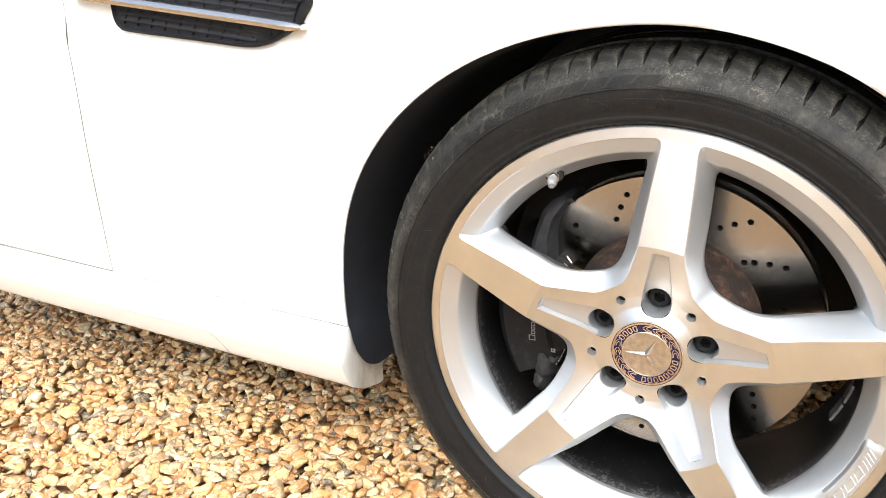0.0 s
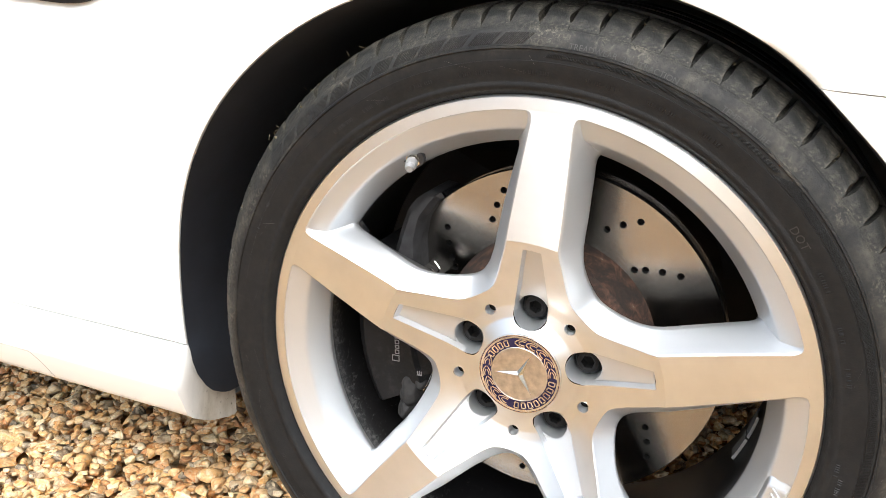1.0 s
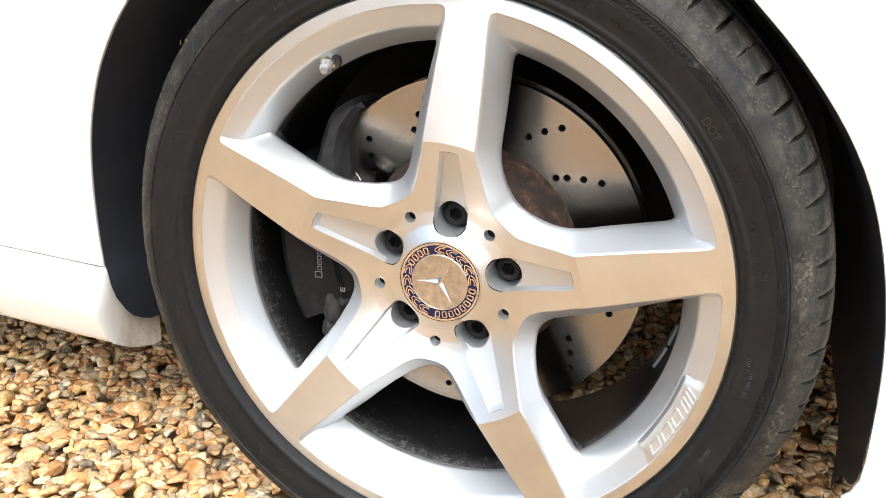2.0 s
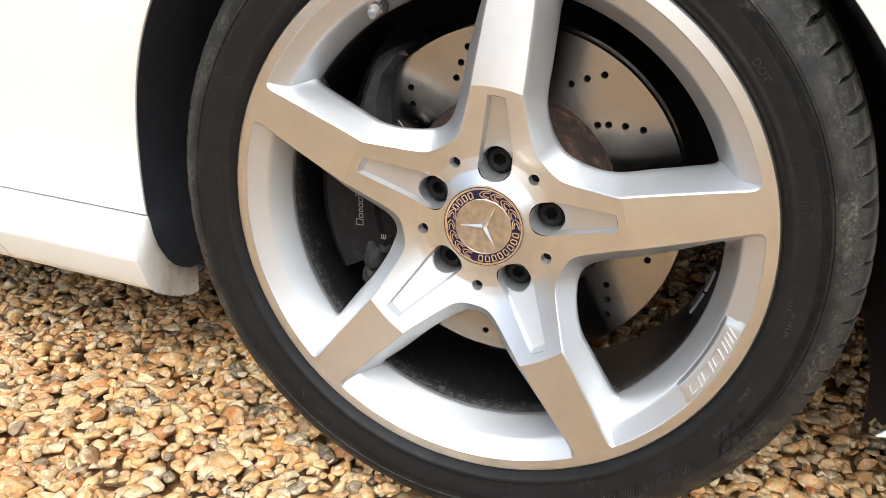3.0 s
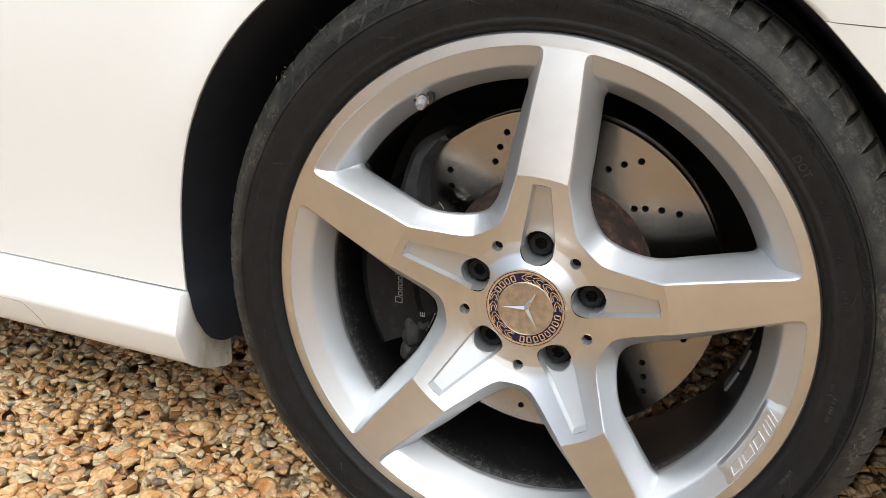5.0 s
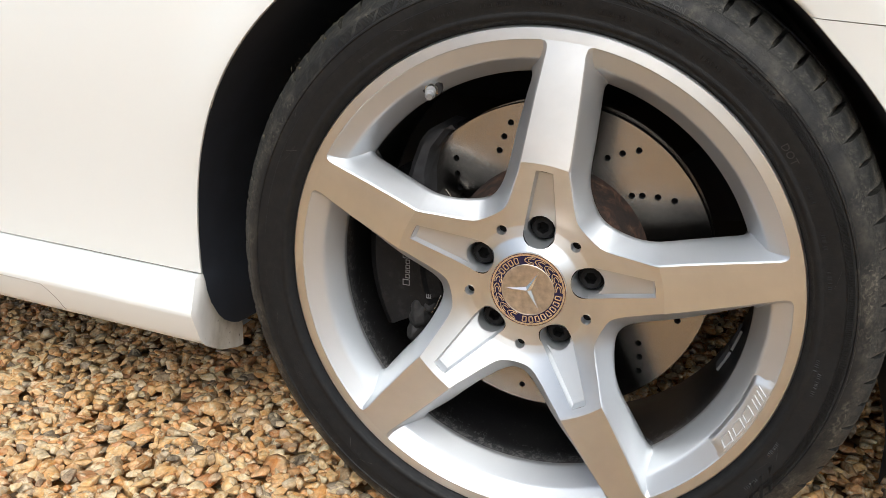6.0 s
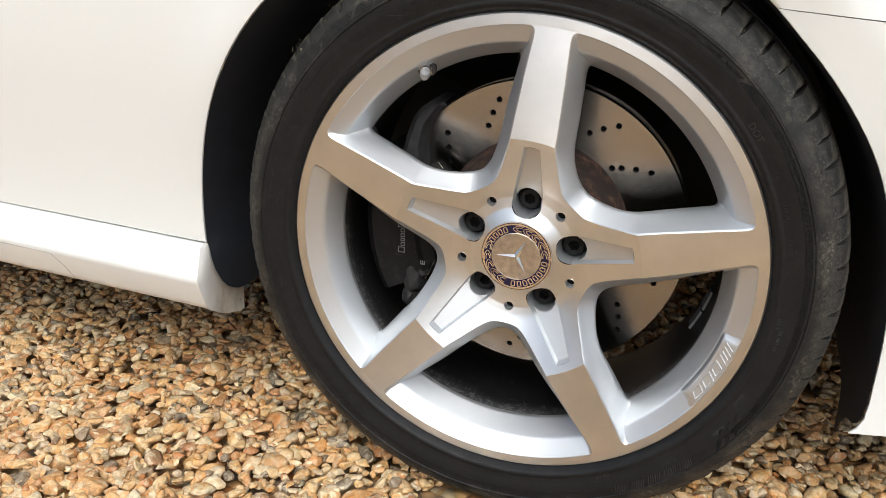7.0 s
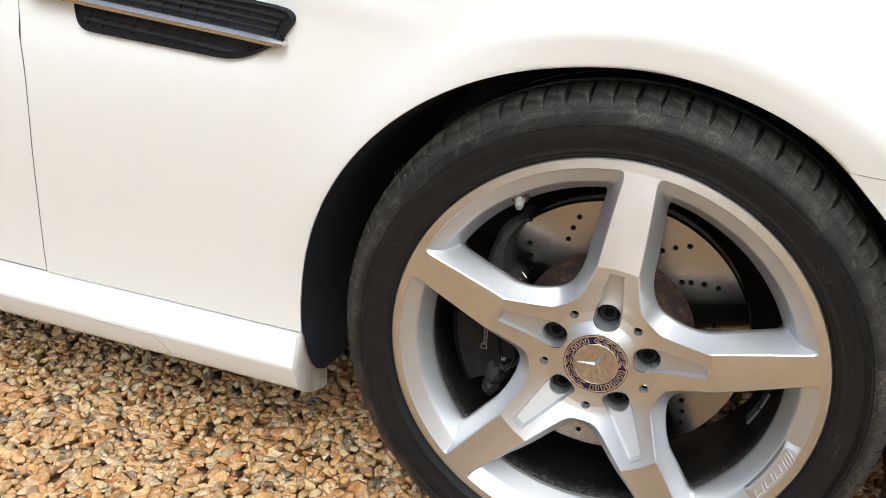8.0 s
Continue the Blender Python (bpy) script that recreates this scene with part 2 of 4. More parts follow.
LEAD = plain("grey_wheel_weight", (0.22, 0.225, 0.23), 0.5, 0.3, vary=0.2, scale=80, bump=0.2)
UNDERSIDE = plain("dark_underbody", (0.015, 0.015, 0.015), 0.8, vary=0.4, scale=8, bump=0.2)
RUST, STEEL = rust(), disc_steel()
STONE_ONE, STONE_MANY, GROUND = stone("gravel_stone", True), stone("gravel_stones", False), ground_mat()


# ---- mesh helpers ----
def part(name, bm, material, parent=None, label="", m=None, smooth=True, angle=38):
    """Links a bmesh as one mesh object under parent. material: one or a list."""
    me = bpy.data.meshes.new(name)
    bmesh.ops.remove_doubles(bm, verts=bm.verts, dist=1e-6)
    bm.normal_update()
    for f in bm.faces:
        f.smooth = smooth
    if smooth:
        lim = radians(angle)
        for e in bm.edges:
            e.smooth = len(e.link_faces) == 2 and e.calc_face_angle(0) < lim
    bm.to_mesh(me)
    bm.free()
    for one in (material if isinstance(material, (list, tuple)) else [material]):
        me.materials.append(one.m)
    ob = new(name, me)
    if m is not None:
        ob.matrix_basis = m
    ob.parent = parent
    if label:
        ob["label"] = label
    return ob


def again(ob, m):
    """A further object on the same mesh, under the same parent."""
    o = ob.copy()
    scene.collection.objects.link(o)
    o.matrix_basis = m
    return o


def sheet(bm, rows, mat=0, close=False, flip=False):
    """Quads over rows of points. Returns the rows of vertices."""
    vs = [[bm.verts.new(p) for p in row] for row in rows]
    for a, b in zip(vs, vs[1:]):
        n = len(a)
        for i in range(n if close else n - 1):
            j = (i + 1) % n
            q = [a[i], a[j], b[j], b[i]]
            try:
                f = bm.faces.new(q[::-1] if flip else q)
                f.material_index = mat
            except ValueError:
                pass
    return vs


def revolve(bm, profile, n=128, mat=0, flip=False, a0=0.0, a1=360.0):
    """Turns a profile of (radius, depth) round the wheel's axis, the local y."""
    full = a1 - a0 >= 360
    rows = []
    for r, d in profile:
        rows.append([(r * math.sin(a), d, r * math.cos(a)) for a in (radians(a0 + (a1 - a0) * i / n) for i in range(n if full else n + 1))])
    return sheet(bm, rows, mat, full, flip)


def box(bm, size, m=None, bevel=0.0, mat=0):
    r = bmesh.ops.create_cube(bm, size=1.0)
    vs = r["verts"]
    bmesh.ops.scale(bm, vec=size, verts=vs)
    es = list({e for v in vs for e in v.link_edges})
    fs = list({f for v in vs for f in v.link_faces})
    for f in fs:
        f.material_index = mat
    if bevel:
        b = bmesh.ops.bevel(bm, geom=es, offset=bevel, segments=2, affect="EDGES", profile=0.6)
        vs = list({v for f in b["faces"] for v in f.verts} | {v for v in vs if v.is_valid})
    if m is not None:
        bmesh.ops.transform(bm, matrix=m, verts=vs)
    return vs


def rod(bm, r0, r1, length, m=None, n=24, cap=True, mat=0):
    """A tapered rod along local +z from the origin."""
    r = bmesh.ops.create_cone(bm, cap_ends=cap, segments=n, radius1=r0, radius2=r1, depth=length, matrix=Matrix.Translation((0, 0, length / 2)))
    for v in r["verts"]:
        for f in v.link_faces:
            f.material_index = mat
    if m is not None:
        bmesh.ops.transform(bm, matrix=m, verts=r["verts"])
    return r["verts"]


def lerp(x, xs, ys):
    return float(np.interp(x, xs, ys))


def eased(x, xs, ys, reach):
    """lerp with its corners rounded over a reach."""
    return sum(w * lerp(x + k * reach / 3, xs, ys) for k, w in ((-3, 1), (-2, 2), (-1, 3), (0, 4), (1, 3), (2, 2), (3, 1))) / 16


def step(x):
    x = min(1.0, max(0.0, x))
    return x * x * (3 - 2 * x)


# ---- ground ----
def ground():
    bm = bmesh.new()
    xs = [-400, -60, -12, -4, -1.6, -0.8, 0, 0.8, 1.6, 4, 12, 60, 400]
    sheet(bm, [[(x, y, -0.021) for x in xs] for y in xs])
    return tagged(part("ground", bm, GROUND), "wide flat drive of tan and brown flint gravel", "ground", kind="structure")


GROUND_OB = ground()

# ---- car ----
car = tagged(new("car"), "white convertible sports car parked on a gravel drive", "car")
WHEEL_M = pose(0, 0, 0.295, 1.5557)
SPOKES, TURN_0 = 5, 6.3


def face_depth(r):
    """Depth of the machined face: dished round the hub, with a crease at 126 mm."""
    return lerp(r, (0.0, 0.037, 0.050, 0.061, 0.070, 0.1262, 0.1275, 0.20, 0.232, 0.243), (0.0145, 0.0145, 0.020, 0.0212, 0.0190, -0.0082, -0.0088, -0.0030, 0.0, 0.0012))


def spoke_angle(r):
    if r < 0.0800:
        return 36.0 - 189.0 * math.sqrt(max(0.0, r - 0.0785))
    return eased(r, (0.0785, 0.0792, 0.0808, 0.084, 0.090, 0.100, 0.115, 0.125, 0.165, 0.20, 0.222, 0.227, 0.2295, 0.2310, 0.2318), (36.0, 31.0, 27.0, 23.6, 20.2, 16.6, 12.6, 10.3, 7.3, 5.5, 4.6, 4.6, 4.8, 5.2, 5.9), max(0.0, min(0.008, (r - 0.0800) * 0.8, (0.215 - r) * 0.5)))


def back_angle(r):
    if r < 0.0955:
        return 36.0 - 115.0 * math.sqrt(max(0.0, r - 0.0938))
    return eased(r, (0.0938, 0.0945, 0.0965, 0.103, 0.116, 0.133, 0.168, 0.190, 0.1965, 0.2000, 0.2022, 0.2036, 0.2045), (36.0, 33.0, 30.0, 24.6, 19.3, 15.8, 11.9, 10.0, 9.5, 9.6, 9.9, 10.4, 11.2), max(0.0, min(0.009, (r - 0.0955) * 0.8, (0.198 - r) * 0.5)))


def pocket_half(r):
    """Half the width of the keyhole that holds the bolt."""
    if r <= 0.056:
        return math.sqrt(max(0.0, 0.0152 ** 2 - (r - 0.056) ** 2))
    return lerp(r, (0.056, 0.066, 0.1205), (0.0152, 0.0150, 0.0078))


def polar(r, a, d):
    return (r * math.sin(a), d, r * math.cos(a))


def spoke_mesh():
    bm = bmesh.new()
    rr = sorted(set([0.0368, 0.0385, 0.04081] + [0.0409 + 0.0151 * i / 10 for i in range(11)] + [0.0562 + 0.0100 * i / 10 for i in range(11)] + [0.0564, 0.0660, 0.067, 0.070, 0.074] + [0.0785, 0.07852, 0.07856, 0.07863, 0.07874, 0.0789, 0.0792, 0.0796, 0.0800, 0.0804, 0.0808, 0.0822, 0.084, 0.087, 0.090, 0.095, 0.100, 0.106, 0.1125, 0.1195, 0.1204, 0.1206, 0.1262, 0.1275, 0.14, 0.155, 0.17, 0.185, 0.20, 0.215, 0.222, 0.226, 0.228, 0.2295, 0.2303, 0.2310, 0.2314, 0.2318]))
    # the machined face, on either side of the keyhole
    for side in (-1, 1):
        rows = []
        for r in rr:
            al = radians(spoke_angle(r)) if r >= 0.0785 else radians(36)
            inner = pocket_half(r) if 0.0409 <= r < 0.1205 else 0.0
            be = math.asin(min(0.99, inner / r))
            edge = al - (0.0011 / r * step((36 - math.degrees(al)) / 5) if r > 0.0785 else 0)
            if abs(r - 0.0612) < 0.0050:            # half a drilled hole at the seam
                edge -= math.asin(math.sqrt(0.0050 ** 2 - (r - 0.0612) ** 2) / r)
            rows.append([polar(r, side * (be + (edge - be) * u / 6), face_depth(r)) for u in range(7)])
        sheet(bm, rows, 0, flip=side > 0)
        # painted flank, from a small bevel down to the back
        flank = [r for r in rr if r >= 0.0785]
        rows = []
        for r in flank:
            al, d = radians(spoke_angle(r)), face_depth(r)
            rb = 0.0938 + (0.2045 - 0.0938) * ((r - 0.0785) / (0.2318 - 0.0785)) ** 0.93
            ab = radians(back_angle(rb))
            row = [polar(r, side * (al - 0.0011 / r * step((36 - math.degrees(al)) / 5)), d), polar(r, side * al, d + 0.0009)]
            db = 0.0135 + 0.0195 * math.exp(-(((r - 0.0785) / 0.022) ** 1.3)) + 0.021 * max(0.0, (r - 0.120) / 0.1118) ** 1.15
            for f, g in ((0.04, 0.03), (0.07, 0.06), (0.5, 0.46), (0.90, 0.83), (0.93, 0.86), (0.96, 0.90), (0.98, 0.94), (1.0, 1.0)):
                r2, a2, d2 = r + (rb - r) * f, al + (ab - al) * f, d + 0.0009 + (db - d) * g
                row.append(polar(r2, side * a2, d2))
            loose = step((36.0 - math.degrees(ab)) / 8)
            row += [polar(rb - 0.0002, side * (ab - 0.0006 / rb * loose), db + 0.0035), polar(rb - 0.010, side * (ab - 0.016 * loose / rb), 0.058)]
            rows.append(row)
        sheet(bm, rows, 1, flip=side > 0)
        # the wall of the keyhole above the bolt
        rows = []
        for r in [0.056, 0.061, 0.066, 0.074, 0.082, 0.090, 0.100, 0.110, 0.1204]:
            w = pocket_half(r)
            rows.append([(side * w, face_depth(r), math.sqrt(max(1e-9, r * r - w * w))), (side * (w - 0.0004), face_depth(r) + 0.0010, math.sqrt(r * r - w * w)), (side * (w - 0.0020), face_depth(r) + 0.0058, math.sqrt(r * r - w * w))])
        sheet(bm, rows, 1, flip=side < 0)
    w = pocket_half(0.1204)
    sheet(bm, [[(x, face_depth(0.1204), 0.1202) for x in (-w, w)], [(x, face_depth(0.1204) + 0.0010, 0.1197) for x in (-w + 0.0004, w - 0.0004)], [(x, face_depth(0.1176) + 0.0060, 0.1176) for x in (-w + 0.0018, w - 0.0018)]], 1)
    # the floor of the keyhole
    rows = []
    for i in range(9):
        row = []
        for u in (-1, -0.75, -0.5, -0.25, 0, 0.25, 0.5, 0.75, 1):
            x0 = u * 0.0138
            r0 = 0.056 + math.sqrt(max(0.0, 0.0148 ** 2 - x0 * x0))
            r = r0 + (0.1180 - r0) * i / 8
            row.append((u * max(0.0, pocket_half(r) - 0.0019), face_depth(r) + 0.0058, r))
        rows.append(row)
    sheet(bm, rows, 1)
    # the bore of the bolt
    rows = [[], [], [], []]
    for i in range(36):
        a = 2 * math.pi * i / 36
        x, z = 0.0150 * math.sin(a), 0.056 + 0.0150 * math.cos(a)
        top = face_depth(math.hypot(x, z)) + (0.0052 * step(math.cos(a) * 4 + 0.6))
        rows[0].append((x * 1.012, top, 0.056 + 0.01518 * math.cos(a)))
        rows[1].append((x * 0.985, top + 0.0012, 0.056 + 0.0148 * math.cos(a)))
        rows[2].append((x * 0.93, 0.052, 0.056 + 0.0140 * math.cos(a)))
        rows[3].append((x * 0.1, 0.053, 0.056 + 0.0014 * math.cos(a)))
    sheet(bm, rows, 1, close=True)
    # the back of the spoke
    rows = []
    for i in range(24):
        rb = 0.0938 + (0.1945 - 0.0938) * i / 23
        ab = radians(back_angle(rb))
        ab -= 0.016 * step((36.0 - math.degrees(ab)) / 8) / rb
        rows.append([polar(rb - 0.010, ab * u / 3, 0.057) for u in range(-3, 4)])
    sheet(bm, rows, 1)
    revolve(bm, [(0.03, 0.058), (0.0850, 0.058)], 24, 1, False, -36, 36)
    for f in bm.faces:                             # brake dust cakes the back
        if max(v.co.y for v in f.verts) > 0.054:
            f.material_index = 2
    return bm


def alloy_wheel():
    bm = bmesh.new()
    revolve(bm, [(0.2318, 0.0001), (0.2310, 0.0012), (0.2302, 0.0018), (0.2172, 0.0096), (0.2160, 0.0105), (0.2149, 0.0116), (0.2139, 0.0130), (0.2130, 0.0147), (0.2026, 0.0335), (0.2018, 0.0352), (0.2016, 0.0370), (0.2022, 0.040)], 160, 0, True)
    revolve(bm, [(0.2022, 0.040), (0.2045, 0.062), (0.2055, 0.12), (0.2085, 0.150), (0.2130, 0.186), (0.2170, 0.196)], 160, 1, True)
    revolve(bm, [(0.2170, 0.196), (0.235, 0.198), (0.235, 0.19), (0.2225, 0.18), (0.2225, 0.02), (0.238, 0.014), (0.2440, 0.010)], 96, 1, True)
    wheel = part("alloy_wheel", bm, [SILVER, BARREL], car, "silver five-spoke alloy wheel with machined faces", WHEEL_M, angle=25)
    bm = bmesh.new()
    revolve(bm, [(0.2318, 0.0), (0.2325, 0.0000), (0.2414, 0.0006), (0.2428, 0.0019), (0.2438, 0.0046), (0.2440, 0.0100)], 192, 0, True)
    part("rim_lip", bm, MACHINED, wheel, "bright machined rim lip", angle=20)
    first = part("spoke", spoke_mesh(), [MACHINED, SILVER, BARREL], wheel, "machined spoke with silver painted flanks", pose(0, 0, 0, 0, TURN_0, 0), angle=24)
    for k in range(1, SPOKES):
        again(first, pose(0, 0, 0, 0, TURN_0 + 72 * k, 0))
    # bolts
    bm = bmesh.new()
    revolve(bm, [(0.0138, 0.0500), (0.0138, 0.0440), (0.0130, 0.0432), (0.0112, 0.0430), (0.0106, 0.0420), (0.0106, 0.0362), (0.0100, 0.0352), (0.0068, 0.0350)], 36, 0, True)
    for i in range(6):                            # hexagon socket
        p, q = radians(60 * i), radians(60 * i + 60)
        ring = [[polar(0.0068, p + (q - p) * u / 6, 0.0350) for u in range(7)], [tuple(Vector(polar(0.0062, p, 0.0356)).lerp(Vector(polar(0.0062, q, 0.0356)), u / 6)) for u in range(7)],
                [tuple(Vector(polar(0.0060, p, 0.0450)).lerp(Vector(polar(0.0060, q, 0.0450)), u / 6)) for u in range(7)], [(0, 0.0450, 0)] * 7]
        sheet(bm, ring[:2], 0, flip=True)
        sheet(bm, ring[1:3], 1, flip=True)
        sheet(bm, [ring[2], [(x * 0.02, y, z * 0.02) for x, y, z in ring[2]]], 1, flip=True)
    b0 = None
    for k in range(5):
        a = radians(TURN_0 + 72 * k)
        m = pose(0.056 * math.sin(a), 0, 0.056 * math.cos(a), 0, 72 * k + 11 * k, 0)
        if b0 is None:
            b0 = part("lug_bolt", bm, [BOLT, GAP], wheel, "black wheel bolt deep in its bore", m)
        else:
            again(b0, m)
    # small drilled holes between the bolts: a dark cup with a bevelled rim
    h0 = None
    for k in range(5):
        a = radians(TURN_0 + 36 + 72 * k)
        m = pose(0.0612 * math.sin(a), face_depth(0.0612) - 0.0004, 0.0612 * math.cos(a))
        if h0 is None:
            bm = bmesh.new()
            revolve(bm, [(0.0053, 0.0002), (0.0051, 0.0), (0.0048, 0.0014), (0.0046, 0.010)], 28, 0, True)
            revolve(bm, [(0.0046, 0.010), (0.0042, 0.0105), (0.0012, 0.0105), (0.0002, 0.0105)], 28, 1, True)
            h0 = part("drilled_hole", bm, [SILVER, GAP], wheel, "small dark drilled hole", m)
        else:
            again(h0, m)
    # centre cap, with laurel ring and three rays as plain shapes
    bm = bmesh.new()
    revolve(bm, [(0.0374, 0.018), (0.0374, 0.0125), (0.0370, 0.0119), (0.0364, 0.0118)], 96, 0, True)
    revolve(bm, [(0.0358, 0.0118), (0.0340, 0.0119)], 96, 0, True)
    revolve(bm, [(0.0257, 0.0117), (0.0252, 0.0114), (0.0248, 0.0121), (0.012, 0.0126), (0.0003, 0.0127)], 96, 1, True)
    part("centre_cap", bm, [CHROME, CAPFACE], wheel, "etched silver centre cap with a navy ring")
    bm = bmesh.new()
    revolve(bm, [(0.0365, 0.0120), (0.0357, 0.0120)], 96, 0, True)
    revolve(bm, [(0.0341, 0.0120), (0.0256, 0.0119)], 96, 0, True)
    part("enamel_ring", bm, NAVY, wheel, "navy blue enamel ring")

    def stroke(bm, pts, w):
        """A flat raised line through points of (angle in degrees, radius) on the cap."""
        rows = []
        for i, (a, r) in enumerate(pts):
            p = Vector(polar(r, radians(a), 0.0116))
            q0, q1 = pts[max(0, i - 1)], pts[min(len(pts) - 1, i + 1)]
            d = (Vector(polar(q1[1], radians(q1[0]), 0)) - Vector(polar(q0[1], radians(q0[0]), 0))).normalized()
            n = Vector((d.z, 0, -d.x)) * w / 2
            rows.append([tuple(p - n), tuple(p + n)])
        sheet(bm, rows, 0)
    bm = bmesh.new()                               # one laurel fork: two outer leaves and two inner ones
    for s in (-1, 1):
        stroke(bm, [(-10.5, 0.0299 + s * 0.0004), (-7.5, 0.0299 + s * 0.0016), (-3.0, 0.0299 + s * 0.0030), (3.0, 0.0299 + s * 0.0035), (8.5, 0.0299 + s * 0.0034)], 0.0009)
        stroke(bm, [(-4.0, 0.0299 + s * 0.0004), (-1.5, 0.0299 + s * 0.0012), (2.0, 0.0299 + s * 0.0019), (7.0, 0.0299 + s * 0.0019)], 0.0009)
    leaf = part("laurel_leaf", bm, CHROME, wheel, "pale laurel mark on the navy ring", pose(0, 0, 0, 0, 2.0, 0), smooth=False)
    for a in (21.5, 41.0, 60.5, 79.5):
        again(leaf, pose(0, 0, 0, 0, a, 0))
    bm = bmesh.new()
    for s in (-1, 1):
        stroke(bm, [(10.5, 0.0299 + s * 0.0004), (7.5, 0.0299 + s * 0.0016), (3.0, 0.0299 + s * 0.0030), (-3.0, 0.0299 + s * 0.0035), (-8.5, 0.0299 + s * 0.0034)], 0.0009)
        stroke(bm, [(4.0, 0.0299 + s * 0.0004), (1.5, 0.0299 + s * 0.0012), (-2.0, 0.0299 + s * 0.0019), (-7.0, 0.0299 + s * 0.0019)], 0.0009)
    leaf = part("laurel_leaf", bm, CHROME, wheel, "pale laurel mark on the navy ring", pose(0, 0, 0, 0, 286, 0), smooth=False)
    for a in (207, 226.5, 246, 265.5):
        again(leaf, pose(0, 0, 0, 0, a, 0))
    bm = bmesh.new()                               # lettering as plain hollow blocks
    for r in (0.0272, 0.0326):
        stroke(bm, [(-3.6, r), (0, r), (3.6, r)], 0.0010)
    for a in (-3.4, 3.4):
        stroke(bm, [(a, 0.0272), (a, 0.0326)], 0.0012)
    block = part("ring_mark", bm, CHROME, wheel, "pale block on the navy ring", pose(0, 0, 0, 0, 97.5, 0), smooth=False)
    for a in [97.5 + 12.2 * j for j in range(1, 8)] + [301 + 11.6 * j for j in range(4)]:
        again(block, pose(0, 0, 0, 0, a, 0))
    bm = bmesh.new()
    for a in (28, 148, 268):
        rows = []
        for s in (-1, 0, 1):
            rows.append([(s * 0.0030, 0.0121 - (0.0026 if s == 0 else 0.0), 0.0006), (s * 0.0002, 0.0116, 0.0212)])
        vs = sheet(bm, rows, 0)
        bmesh.ops.transform(bm, matrix=pose(0, 0, 0, 0, a, 0), verts=[v for r in vs for v in r])
    part("raised_emblem", bm, CHROME, wheel, "three raised chrome rays", smooth=False)
    # valve
    bm = bmesh.new()
    rod(bm, 0.0104, 0.0090, 0.003, None, 20, mat=1)
    rod(bm, 0.0066, 0.0066, 0.0045, pose(0, 0, 0.002), 6)
    rod(bm, 0.0040, 0.0040, 0.010, pose(0, 0, 0.004), 16)
    rod(bm, 0.0052, 0.0050, 0.0075, pose(0, 0, 0.0085), 10, mat=2)
    rod(bm, 0.0046, 0.0032, 0.0045, pose(0, 0, 0.016), 10, mat=2)
    a = radians(-29.3)
    foot = Vector((0.2095 * math.sin(a), 0.0225, 0.2095 * math.cos(a)))
    tip = Vector((0.2020 * math.sin(a), 0.0040, 0.2020 * math.cos(a)))
    part("valve_stem", bm, [CHROME, IRON, PLASTIC], wheel, "short tyre valve with a grey cap", look(foot, foot * 2 - tip))
    # stuck-on balance weights inside the barrel
    bm = bmesh.new()
    revolve(bm, [(0.2046, 0.105), (0.2022, 0.106), (0.2022, 0.124), (0.2046, 0.125)], 6, 0, False, 104, 110.5)
    part("balance_weight", bm, LEAD, wheel, "grey stuck-on balance weight")
    bm = bmesh.new()
    revolve(bm, [(0.2046, 0.105), (0.2022, 0.106), (0.2022, 0.124), (0.2046, 0.125)], 6, 0, False, 111.2, 118)
    part("balance_weight", bm, LEAD, wheel, "grey stuck-on balance weight")
    # badge plate, standing proud of the sloping rim, with plain raised marks
    def plate(r):
        return lerp(r, (0.2165, 0.2312), (0.0048, -0.0001))
    bm = bmesh.new()
    rows = []
    for i in range(31):
        a = 102.2 + 22.6 * i / 30
        k = step(min(i, 30 - i) / 3)                # the ends slope down to the rim
        rows.append([polar(r, radians(a), d + sink * (1 - k)) for r, d, sink in ((0.2316, 0.0006, 0.0), (0.2308, plate(0.2308), 0.0006), (0.2240, plate(0.2240), 0.0040), (0.2178, plate(0.2178), 0.0060), (0.2166, plate(0.2166) + 0.0006, 0.0062), (0.2160, 0.0072, 0.0045), (0.2140, 0.0142, 0.0))])
    sheet(bm, rows, 0)
    part("badge_plate", bm, SILVER, wheel, "raised silver badge plate on the rim", angle=45)

    def raised(strokes):
        """Bevelled bars on the plate, each from (angle, radius) to (angle, radius) with a width."""
        bm = bmesh.new()
        for a0, r0, a1, r1, w in strokes:
            p, q = Vector(polar(r0, radians(a0), plate(r0))), Vector(polar(r1, radians(a1), plate(r1)))
            d = (q - p).normalized()
            n = Vector((d.z, 0, -d.x)).normalized() * w / 2
            up = Vector((0, -0.0011, 0))
            ends = []
            for c, t in ((p, -d * 0.0003), (q, d * 0.0003)):
                ends.append([c - n * 1.5 + t, c - n * 0.7 + up, c + n * 0.7 + up, c + n * 1.5 + t])
            vs = sheet(bm, [[tuple(v) for v in e] for e in ends], 0)
            for row in (vs[0][::-1], vs[1]):
                bm.faces.new(row)
        return bm
    for j in range(4):
        part("badge_bar", raised([(106.0 + j * 1.25, 0.2288, 104.6 + j * 1.25, 0.2206, 0.0011)]), SILVER, wheel, "bright slanting bar on the badge plate", smooth=False)
